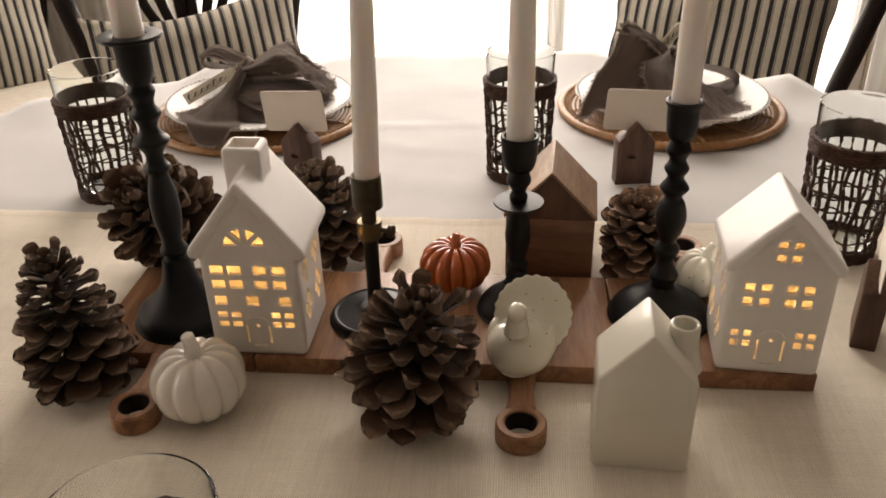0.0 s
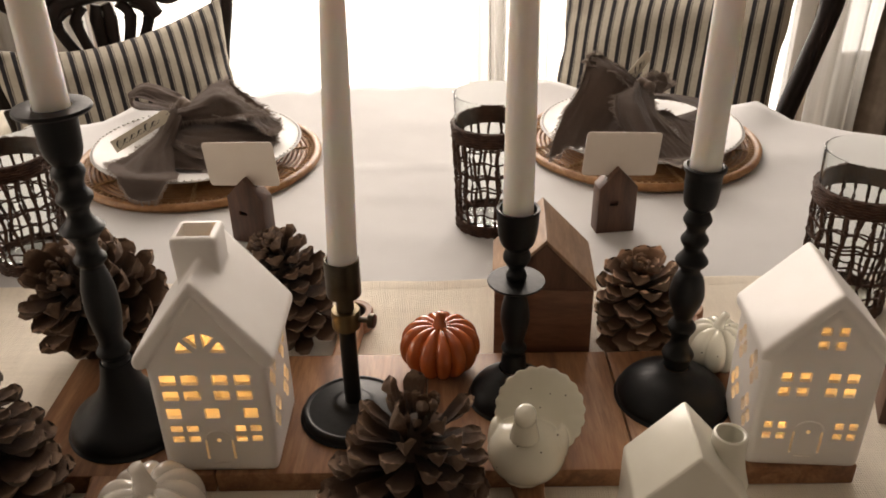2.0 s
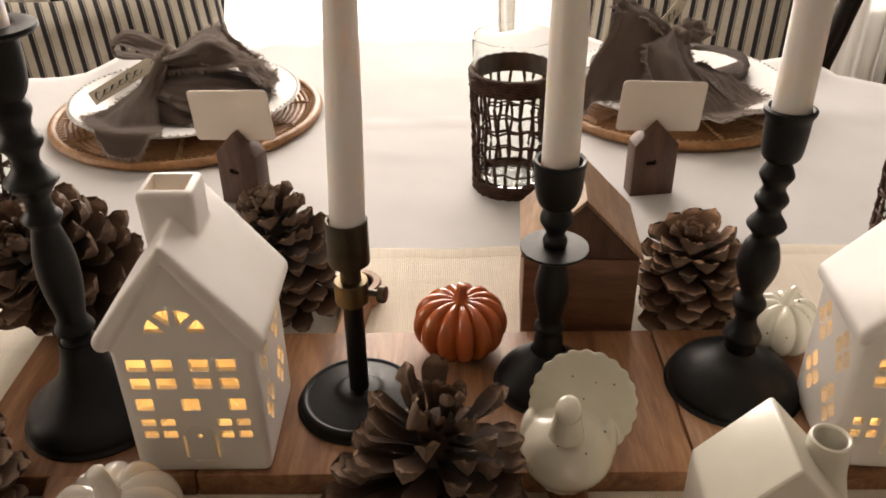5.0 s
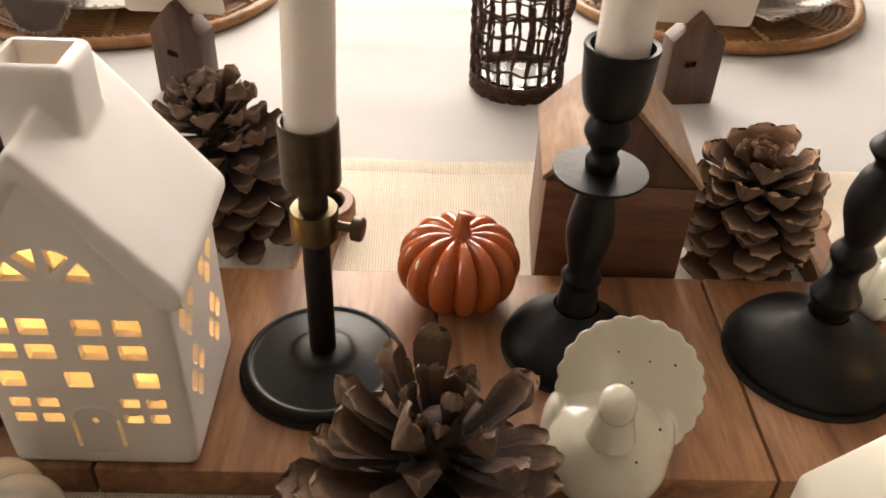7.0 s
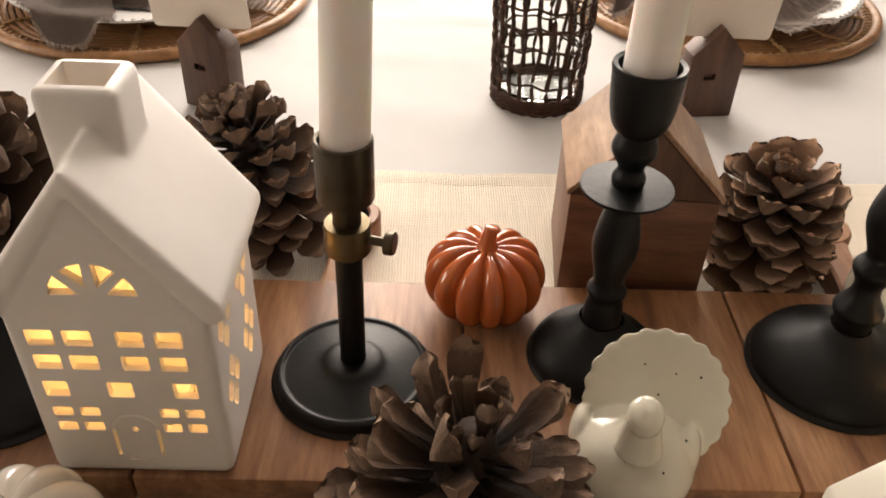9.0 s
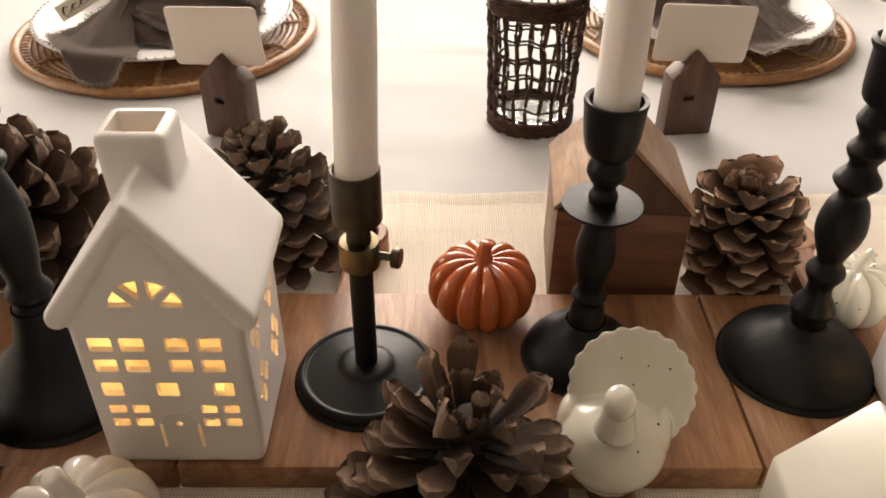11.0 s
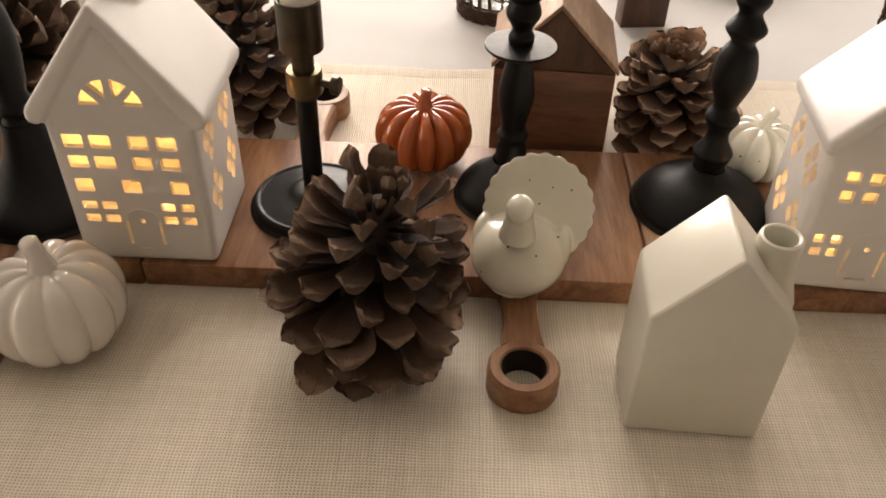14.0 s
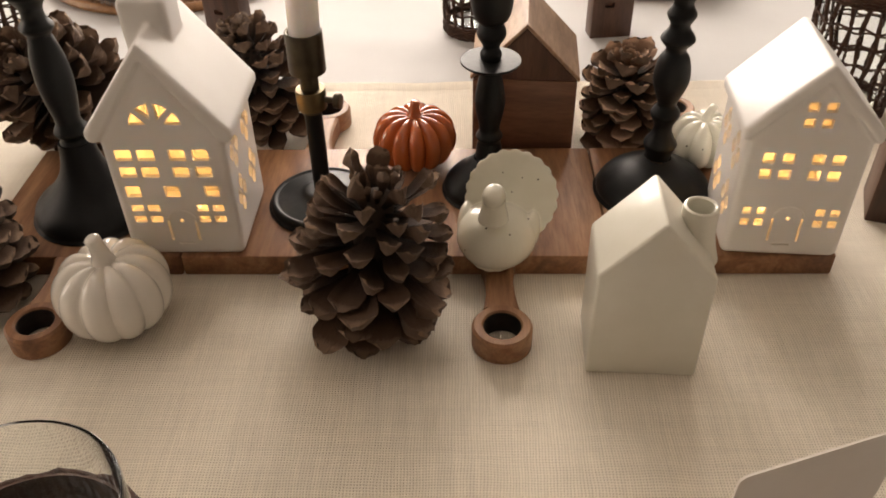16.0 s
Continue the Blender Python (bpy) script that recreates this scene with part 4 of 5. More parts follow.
def tumbler():
    g = thing("tumbler", "clear glass tumbler in a dark woven seagrass sleeve on the cloth", "glass", "woven tumblers at the places")
    o = [(0, 0.0028), (0.034, 0.0028), (0.0352, 0.0045)] + [(glass_r(z), z) for z in (0.03, 0.08, 0.12, 0.157)] + [(glass_r(0.16) - 0.0003, 0.1598), (glass_r(0.16) - 0.0008, 0.1601), (glass_r(0.16) - 0.0014, 0.1597)]
    i = [(glass_r(z) - 0.0015, z) for z in (0.157, 0.12, 0.08, 0.03, 0.016)] + [(0.028, 0.0125), (0, 0.012)]
    gl = part("glass", lathe(o + i, 48), M_GLASS, g, "clear glass with a thick greenish base", 50)
    gl.visible_shadow = False
    sl = part("sleeve", lathe([(glass_r(0.004) + 0.0012, 0.001), (glass_r(0.004) + 0.003, 0.002), (glass_r(0.01) + 0.003, 0.014), (glass_r(0.01) + 0.0012, 0.0145), (glass_r(0.004) + 0.0012, 0.001)], 40), M_SEAGRASS, g, "dark woven seagrass sleeve", 50)
    part("band", lathe([(glass_r(0.11) + 0.0010, 0.1095), (glass_r(0.11) + 0.0024, 0.1100), (glass_r(0.12) + 0.0024, 0.1275), (glass_r(0.12) + 0.0010, 0.1280), (glass_r(0.11) + 0.0010, 0.1095)], 40), M_SEAGRASS, sl, "", 50)
    rnd = random.Random(4)
    for z0, z1, n in ((0.001, 0.0145, 5), (0.110, 0.1275, 6)):
        for k in range(n):
            z = z0 + (z1 - z0) * (k + 0.5) / n
            ph = rnd.random() * 6
            pts = [((glass_r(z) + 0.0030 + 0.0006 * math.sin(13 * a + ph)) * math.cos(a), (glass_r(z) + 0.0030 + 0.0006 * math.sin(13 * a + ph)) * math.sin(a), z + 0.0007 * math.sin(26 * a + ph)) for a in [2 * math.pi * q / 72 for q in range(72)]]
            part("strand", tube(pts, 0.0017, 6, True), M_SEAGRASS, sl, smooth=60)
    for k in range(21):
        a0, ph, sway = 2 * math.pi * k / 21, rnd.random() * 6, 0.025 + 0.03 * rnd.random()
        pts = []
        for q in range(15):
            z = 0.012 + 0.1 * q / 14
            a = a0 + sway * math.sin(z * 95 + ph)
            r = glass_r(z) + 0.0022 + 0.0008 * math.sin(z * 300 + k * math.pi)
            pts.append((r * math.cos(a), r * math.sin(a), z))
        strand(pts, 0.0016 + 0.0007 * rnd.random(), sl, 1.0)
    for z in (0.027, 0.042, 0.0440, 0.058, 0.074, 0.0765, 0.092):
        ph = rnd.random() * 6
        pts = [((glass_r(z) + 0.0026 + 0.0009 * math.sin(12 * a + ph)) * math.cos(a), (glass_r(z) + 0.0026 + 0.0009 * math.sin(12 * a + ph)) * math.sin(a), z + 0.0016 * math.sin(5 * a + ph) + 0.0008 * math.sin(11 * a)) for a in [2 * math.pi * q / 72 for q in range(72)]]
        part("strand", tube(pts, 0.0011, 5, True), M_SEAGRASS, sl, smooth=60)
    return g


first = tumbler()
first.matrix_world = pose(-0.0345, 0.4235, -0.0025, 0, 0, 20)
for x, y, turn in ((-0.5400, 0.3520, 130), (0.2990, 0.2440, 75), (-0.2075, -0.3060, 210)):
    copy_thing(first, pose(x, y, -0.0025, 0, 0, turn))


# ---- place card holders ----
def card_holder(x, y, turn, with_card, card_turn=0.0, card_tilt=0.0, lift=0.0):
    h = thing("card_holder", "small dark walnut house-shaped card holder on the cloth", "card holder", "walnut card holders", at=pose(x, y, -0.0022, 0, 0, turn))
    half, depth, eave, apex = 0.0225, 0.021, 0.0555, 0.079
    body = prism(gable(half, 0, eave, apex), 0, depth, 0.0009, 2)
    cut = box(-0.009, 0.001, -0.004, 0.006, 0.034, 0.0395)
    box(-0.05, 0.05, depth / 2 - 0.0009, depth / 2 + 0.0009, 0.066, 0.09, bm=cut)
    part("block", carved(body, cut), M_WALNUT, h, "walnut block with a slot and a small square window", 25)
    if with_card:
        w, t, r = 0.0425, 0.0005, 0.004
        pts = []
        for cx, cz, a0 in ((w - r, 0.051 - r, 0), (-w + r, 0.051 - r, 90), (-w + r, r, 180), (w - r, r, 270)):
            pts += [(cx + r * math.cos(radians(a0 + a)), cz + r * math.sin(radians(a0 + a))) for a in (0, 30, 60, 90)]
        c = solid("place_card", prism(pts, -t, t), M_CARD, "blank cream place card with rounded corners in a walnut holder", "place card")
        c.matrix_world = h.matrix_world @ pose(lift, depth / 2, 0.0668, 0, card_tilt, card_turn)


card_holder(0.1075, 0.3960, 8, True, -2, 4, 0.002)
card_holder(-0.3085, 0.3835, -20, True, 6, -5, -0.003)
card_holder(-0.3580, -0.2720, -22, True, 4, 3)
card_holder(0.0940, -0.2560, 18, True, 2, 2, 0.001)
card_holder(0.2850, 0.0790, 70, True, 0, 2)
card_holder(-0.5660, 0.0690, -72, True, 0, 2)


# ---- place settings ----
def charger(x, y, turn, group="place settings"):
    c = thing("charger", "round woven honey rattan charger on the tablecloth", "charger", "rattan chargers", at=pose(x, y, -0.0018, 0, 0, turn))
    for k in range(12):
        r = 0.082 + 0.0066 * k
        part("coil", lathe([(r + 0.0030 * math.cos(a), 0.0042 + 0.0028 * math.sin(a)) for a in [2 * math.pi * q / 8 for q in range(9)]], 64), M_RATTAN, c, smooth=60)
    part("backing", lathe([(0, 0.0008), (0.158, 0.0008), (0.158, 0.0026), (0, 0.0026)], 64), M_RATTAN, c)
    part("rim", lathe([(0.1605 + 0.0058 * math.cos(a), 0.0062 + 0.0056 * math.sin(a)) for a in [2 * math.pi * q / 12 for q in range(13)]], 72), M_RATTAN, c, "thick wrapped rattan rim", 60)
    wraps = bmesh.new()
    for k in range(110):
        a = 2 * math.pi * k / 110
        ca, sa = math.cos(a), math.sin(a)
        tube([(0.1465 * ca, 0.1465 * sa, 0.0060), (0.1500 * math.cos(a + 0.012), 0.1500 * math.sin(a + 0.012), 0.0086), (0.1548 * math.cos(a + 0.02), 0.1548 * math.sin(a + 0.02), 0.0080)], 0.0011, 5, bm=wraps)
    tagged(part("wrapping", wraps, M_RATTAN_PALE, c, "fine cane stitches inside the rim", 60), kind="stuff")
    for k in range(12):
        a = 2 * math.pi * k / 12
        bm = bmesh.new()
        for s in (-1, 1):
            pts = []
            for q in range(9):
                r = 0.084 + 0.066 * q / 8
                b = a + s * 0.018 * math.cos(q * math.pi)
                pts.append((r * math.cos(b), r * math.sin(b), 0.0076 + 0.0007 * math.sin(q * 2.2)))
            tube(pts, 0.0011, 5, bm=bm)
        part("cross_binding", bm, M_RATTAN_PALE, c, "crossed pale cane binding", 60)
    return c


def plate(x, y):
    prof = smooth_profile([(0.0, 0.0), (0.075, 0.0), (0.082, 0.003), (0.110, 0.010), (0.1375, 0.0165), (0.1395, 0.0175)], 4) + [(0.1390, 0.0190), (0.1368, 0.0192)] + smooth_profile([(0.1368, 0.0192), (0.128, 0.0172), (0.108, 0.0135), (0.084, 0.0070), (0.074, 0.0050), (0, 0.0048)], 4)
    bm = lathe(prof, 72)
    for k in range(96):
        a = 2 * math.pi * k / 96
        bead = bmesh.new()
        bmesh.ops.create_icosphere(bead, subdivisions=1, radius=0.0023)
        bmesh.ops.transform(bead, matrix=Matrix.Translation((0.1370 * math.cos(a), 0.1370 * math.sin(a), 0.0186)), verts=bead.verts)
        join(bm, bead)
    ob = solid("dinner_plate", bm, M_PORCELAIN, "white porcelain dinner plate with a beaded rim on a charger", "plate", smooth=40)
    tagged(ob, group="dinner plates")
    ob.location = (x, y, 0.0106)


def spline(p, t):
    """Smooth curve through a few points, t from 0 to 1."""
    s = t * (len(p) - 1)
    i = min(int(s), len(p) - 2)
    f = s - i
    b, c = p[i], p[i + 1]
    a = p[i - 1] if i else b * 2 - c
    d = p[i + 2] if i + 2 < len(p) else c * 2 - b
    return 0.5 * (2 * b + (c - a) * f + (2 * a - 5 * b + 4 * c - d) * f * f + (3 * b - a - 3 * c + d) * f ** 3)


def rest_height(x, y):
    """Lowest a fold may hang: on the plate, on the charger, or on the cloth."""
    r = math.hypot(x, y + 0.015)
    return 0.0175 if r < 0.07 else 0.0175 + 0.0175 * (r - 0.07) / 0.07 if r < 0.140 else 0.035 if r < 0.149 else max(0.015, 0.035 - 1.8 * (r - 0.149)) if r < 0.170 else 0.003


def fold_of_linen(bm, fr, rows, seed, edges, wrinkle=0.0036, nu=26, nv=22):
    """A creased sheet lofted through a few curves; the named edges are frayed."""
    rnd = random.Random(seed)
    curves = [[Vector(p) for p in row] for row in rows]
    grid = []
    for i in range(nu + 1):
        line = []
        for k in range(nv + 1):
            line.append(spline([spline(c, k / nv) for c in curves], i / nu))
        grid.append(line)
    out = []
    for i in range(nu + 1):
        line = []
        for k in range(nv + 1):
            du = grid[min(i + 1, nu)][k] - grid[max(i - 1, 0)][k]
            dv = grid[i][min(k + 1, nv)] - grid[i][max(k - 1, 0)]
            n = du.cross(dv)
            n = n.normalized() if n.length > 1e-9 else Vector((0, 0, 1))
            u, v = i / nu, k / nv
            crease = 1 - abs(noise.noise((u * 1.6 + seed, v * 4.5, seed * 0.7))) * 2
            sag = noise.noise((u * 3.1, v * 2.7 + seed, 4)) + 0.5 * noise.noise((u * 6, v * 11, seed)) + 0.25 * noise.noise((u * 17, v * 15, seed))
            q = grid[i][k] + n * wrinkle * (sag * 1.2 + 1.1 * max(0, crease - 0.55))
            q.z = max(q.z, rest_height(q.x, q.y) + 0.0012 * rnd.random())
            line.append(q)
        out.append(line)
    vs = [[bm.verts.new(q) for q in line] for line in out]
    faces = [bm.faces.new((vs[i][k], vs[i + 1][k], vs[i + 1][k + 1], vs[i][k + 1])) for i in range(nu) for k in range(nv)]
    bmesh.ops.solidify(bm, geom=faces, thickness=0.0011)
    borders = {"start": (out[0], out[1]), "end": (out[-1], out[-2]), "left": ([r[0] for r in out], [r[1] for r in out]), "right": ([r[-1] for r in out], [r[-2] for r in out])}
    for name in edges:
        rim, inner = borders[name]
        for i in range(len(rim) - 1):
            for k in range(6):
                f = (k + rnd.random()) / 6
                s = rim[i].lerp(rim[i + 1], f)
                d = (s - inner[i].lerp(inner[i + 1], f)).normalized()
                along = (rim[i + 1] - rim[i]).normalized()
                e = s + d * rnd.uniform(0.002, 0.0085) + along * rnd.uniform(-0.003, 0.003) + Vector((rnd.uniform(-1, 1), rnd.uniform(-1, 1), rnd.uniform(-1, 0.8))) * 0.0016
                tube([s - d * 0.001, s.lerp(e, 0.5) + Vector((0, 0, rnd.uniform(-0.001, 0.001))), e], 0.00036, 3, bm=fr)


def napkin(x, y, folds, knot, seed):
    n = thing("linen_napkin", "knotted taupe linen napkin with frayed edges on a white plate", "napkin", "knotted napkins", at=pose(x, y, 0.0))
    fr = bmesh.new()
    for k, (rows, edges) in enumerate(folds):
        bm = bmesh.new()
        fold_of_linen(bm, fr, rows, seed + k, edges)
        part("fold", bm, M_NAPKIN, n, smooth=70)
    part("fringe", fr, M_FRINGE, n, "frayed pale thread ends", 0)["kind"] = "stuff"
    kn = bmesh.new()
    kx, ky, kz = knot
    pts = [(kx + 0.011 * math.cos(a), ky + 0.010 * math.sin(a), kz + 0.010 * math.sin(a + 0.6)) for a in [2 * math.pi * q / 20 for q in range(20)]]
    tube(pts, [0.0095 + 0.002 * math.sin(q * 1.9) for q in range(20)], 12, True, kn, 1.2)
    part("knot", kn, M_NAPKIN, n, "", 180)


SPOT_L, SPOT_R = (-0.424, 0.623), (0.189, 0.660)
for (sx, sy), turn in ((SPOT_L, 10), (SPOT_R, 40)):
    charger(sx, sy, turn)
    plate(sx, sy)
napkin(-0.424, 0.640, [
    # flap hanging over the front of the plate
    ([[(-0.025, -0.015, 0.080), (-0.016, -0.030, 0.076), (-0.008, -0.040, 0.066)],
      [(-0.048, -0.045, 0.048), (-0.031, -0.065, 0.054), (-0.019, -0.062, 0.042)],
      [(-0.076, -0.080, 0.034), (-0.041, -0.112, 0.040), (-0.008, -0.102, 0.026)],
      [(-0.092, -0.100, 0.026), (-0.044, -0.145, 0.022), (0.006, -0.134, 0.016)],
      [(-0.084, -0.128, 0.010), (-0.034, -0.178, 0.002), (0.012, -0.160, 0.004)]], ("end", "left")),
    # wide front fold lying across the plate
    ([[(-0.031, -0.030, 0.040), (-0.032, -0.070, 0.036), (-0.026, -0.085, 0.018), (-0.017, -0.080, 0.010)],
      [(0.000, -0.035, 0.030), (0.015, -0.085, 0.034), (0.024, -0.110, 0.020), (0.030, -0.112, 0.012)],
      [(0.044, -0.030, 0.022), (0.061, -0.075, 0.028), (0.070, -0.100, 0.018), (0.068, -0.104, 0.010)],
      [(0.088, -0.020, 0.018), (0.101, -0.050, 0.022), (0.102, -0.065, 0.018), (0.091, -0.060, 0.012)]], ("left", "right", "end")),
    # fold bridging the opening
    ([[(-0.032, 0.010, 0.050), (-0.026, -0.030, 0.053), (-0.023, -0.045, 0.043)],
      [(-0.011, 0.020, 0.040), (0.005, -0.040, 0.056), (0.001, -0.072, 0.046)],
      [(0.034, 0.030, 0.037), (0.050, -0.035, 0.052), (0.045, -0.074, 0.043)],
      [(0.073, 0.030, 0.035), (0.090, -0.020, 0.046), (0.088, -0.057, 0.033)],
      [(0.083, 0.035, 0.048), (0.103, 0.000, 0.040), (0.108, -0.032, 0.026)]], ("right", "end")),
    # raised cone with a frayed mouth
    ([[(-0.028, 0.000, 0.070), (-0.017, -0.030, 0.074), (-0.013, -0.030, 0.062)],
      [(0.001, 0.020, 0.082), (0.023, -0.030, 0.088), (0.031, -0.034, 0.066)],
      [(0.034, 0.030, 0.099), (0.050, -0.020, 0.093), (0.068, -0.032, 0.070)],
      [(0.038, 0.040, 0.096), (0.064, 0.000, 0.078), (0.097, -0.012, 0.064)]], ("end", "left", "right")),
    # back of the cone
    ([[(-0.026, 0.010, 0.066), (-0.020, 0.050, 0.030)], [(0.010, 0.026, 0.082), (0.030, 0.064, 0.030)],
      [(0.038, 0.038, 0.096), (0.088, 0.062, 0.034)]], ("end",)),
    # small loop behind the knot
    ([[(-0.032, 0.020, 0.059), (-0.041, 0.050, 0.056)], [(-0.067, 0.030, 0.055), (-0.083, 0.080, 0.048)],
      [(-0.101, 0.040, 0.056), (-0.118, 0.090, 0.051)], [(-0.106, 0.045, 0.067), (-0.119, 0.090, 0.061)],
      [(-0.091, 0.040, 0.070), (-0.096, 0.085, 0.080)], [(-0.058, 0.022, 0.064), (-0.064, 0.070, 0.078)],
      [(-0.024, 0.006, 0.064), (-0.029, 0.040, 0.074)]], ()),
    # second layer of the front fold, its torn edge turned up
    ([[(-0.028, -0.040, 0.050), (-0.020, -0.070, 0.042)], [(0.012, -0.062, 0.044), (0.020, -0.098, 0.036)],
      [(0.052, -0.060, 0.038), (0.066, -0.096, 0.028)], [(0.090, -0.040, 0.034), (0.104, -0.070, 0.026)]], ("left", "end")),
    # corner of the cone hanging open
    ([[(0.030, -0.034, 0.070), (0.040, 0.020, 0.064)], [(0.070, -0.034, 0.066), (0.080, 0.018, 0.058)],
      [(0.100, -0.040, 0.046), (0.110, 0.004, 0.040)]], ("left", "end", "right")),
    # inside of the knot, seen through the openings
    ([[(-0.045, -0.060, 0.026), (-0.040, 0.030, 0.034)], [(0.030, -0.080, 0.030), (0.030, 0.035, 0.040)],
      [(0.092, -0.055, 0.030), (0.095, 0.025, 0.036)]], ("end", "right"))], (-0.020, -0.008, 0.062), 20)
napkin(0.189, 0.664, [
    # tall triangular lobe
    ([[(-0.078, 0.010, 0.120), (-0.064, 0.020, 0.121), (-0.048, 0.020, 0.115)],
      [(-0.089, -0.020, 0.092), (-0.061, -0.012, 0.108), (-0.009, 0.000, 0.090)],
      [(-0.118, -0.060, 0.065), (-0.076, -0.030, 0.070), (-0.026, -0.015, 0.074)],
      [(-0.131, -0.090, 0.045), (-0.092, -0.060, 0.048), (-0.044, -0.040, 0.051)],
      [(-0.140, -0.110, 0.024), (-0.109, -0.100, 0.028), (-0.081, -0.080, 0.028)]], ("start", "end", "left")),
    # its lit back, rolled over the top
    ([[(-0.078, 0.012, 0.119), (-0.060, 0.050, 0.090)], [(-0.052, 0.020, 0.116), (-0.030, 0.050, 0.090)],
      [(-0.009, 0.004, 0.090), (0.010, 0.040, 0.064)]], ("left",)),
    # middle band falling over the front rim
    ([[(-0.023, -0.010, 0.083), (-0.011, 0.000, 0.086), (0.004, 0.000, 0.076)],
      [(-0.045, -0.035, 0.079), (-0.024, -0.050, 0.085), (0.009, -0.030, 0.059)],
      [(-0.044, -0.050, 0.059), (-0.024, -0.085, 0.069), (0.018, -0.060, 0.044)],
      [(-0.033, -0.070, 0.030), (-0.010, -0.120, 0.040), (0.034, -0.100, 0.026)],
      [(-0.018, -0.090, 0.018), (0.006, -0.162, 0.004), (0.050, -0.140, 0.004)]], ("end", "left", "right")),
    # low fold under the lobe
    ([[(-0.030, -0.010, 0.060), (-0.020, -0.040, 0.056)], [(-0.060, -0.030, 0.042), (-0.030, -0.070, 0.044)],
      [(-0.085, -0.060, 0.020), (-0.040, -0.105, 0.020)]], ("end", "right")),
    # loop with an open mouth
    ([[(0.009, 0.000, 0.064), (0.024, 0.050, 0.057)], [(0.034, -0.010, 0.065), (0.054, 0.050, 0.054)],
      [(0.073, -0.010, 0.054), (0.094, 0.050, 0.043)], [(0.089, -0.010, 0.038), (0.109, 0.050, 0.030)],
      [(0.075, -0.012, 0.022), (0.095, 0.050, 0.024)], [(0.037, -0.020, 0.030), (0.055, 0.040, 0.024)],
      [(0.019, -0.022, 0.044), (0.033, 0.030, 0.037)]], ("left",)),
    # fold under the loop, out to the front
    ([[(0.010, -0.020, 0.056), (0.030, -0.004, 0.046)], [(0.030, -0.060, 0.046), (0.070, -0.036, 0.036)],
      [(0.048, -0.110, 0.026), (0.094, -0.070, 0.024)]], ("end", "left", "right")),
    # rolled lip along the lobe
    ([[(-0.082, 0.002, 0.117), (-0.066, -0.006, 0.112)], [(-0.050, 0.002, 0.110), (-0.036, -0.012, 0.098)],
      [(-0.014, -0.008, 0.090), (-0.010, -0.030, 0.078)]], ("start", "right")),
    # torn layer over the middle band
    ([[(-0.014, -0.012, 0.086), (0.010, -0.010, 0.074)], [(-0.030, -0.062, 0.074), (0.010, -0.070, 0.060)],
      [(-0.012, -0.108, 0.046), (0.044, -0.110, 0.034)], [(0.012, -0.150, 0.024), (0.064, -0.140, 0.018)]], ("left", "end", "right")),
    # short upper flap
    ([[(-0.010, 0.010, 0.084), (0.000, -0.020, 0.075)], [(0.013, 0.020, 0.090), (0.023, -0.010, 0.077)],
      [(0.033, 0.030, 0.091), (0.041, 0.000, 0.080)]], ("end", "left"))], (-0.004, -0.002, 0.070), 50)


def gift_tag(at, label):
    """A slim paper tag in its own xz plane, facing -y."""
    t = thing("gift_tag", label, "tag", "paper tags in the napkins", at=at)
    part("paper", prism([(-0.0425, -0.0085), (0.037, -0.0085), (0.0425, -0.004), (0.0425, 0.004), (0.037, 0.0085), (-0.0425, 0.0085)], -0.0004, 0.0004), M_TAG, t)
    ink = bmesh.new()
    for k in range(6):
        x0, tall = -0.034 + 0.0105 * k, 0.0052 if k in (0, 4) else 0.0026
        loop = [(x0 + 0.0030 * math.cos(a) + 0.0012 * math.sin(a), -0.0010, -0.0010 + tall * math.sin(a)) for a in [0.4 + 4.9 * q / 12 for q in range(13)]]
        tube(loop, [0.0003 + 0.0007 * (q in (4, 5, 6, 7)) for q in range(13)], 4, bm=ink)
        tube([(x0 + 0.002, -0.0010, -0.0040), (x0 + 0.005, -0.0010, -0.0030), (x0 + 0.008, -0.0010, 0.0000)], 0.0004, 4, bm=ink)
    part("lettering", ink, M_INK, t, "black script strokes")
    part("cord", tube([(0.038, -0.001, 0.0), (0.046, -0.001, 0.004), (0.052, 0.006, 0.001)], 0.0006, 5), M_FRINGE, t, "thin cord")


gift_tag(pose(-0.424 - 0.063, 0.640 - 0.047, 0.0560, -34, -24, 24), "ivory paper tag with black script tied into a napkin")
gift_tag(pose(0.189 - 0.010, 0.664 + 0.030, 0.0900, -10, -32, 40), "ivory paper tag tucked behind a napkin knot")


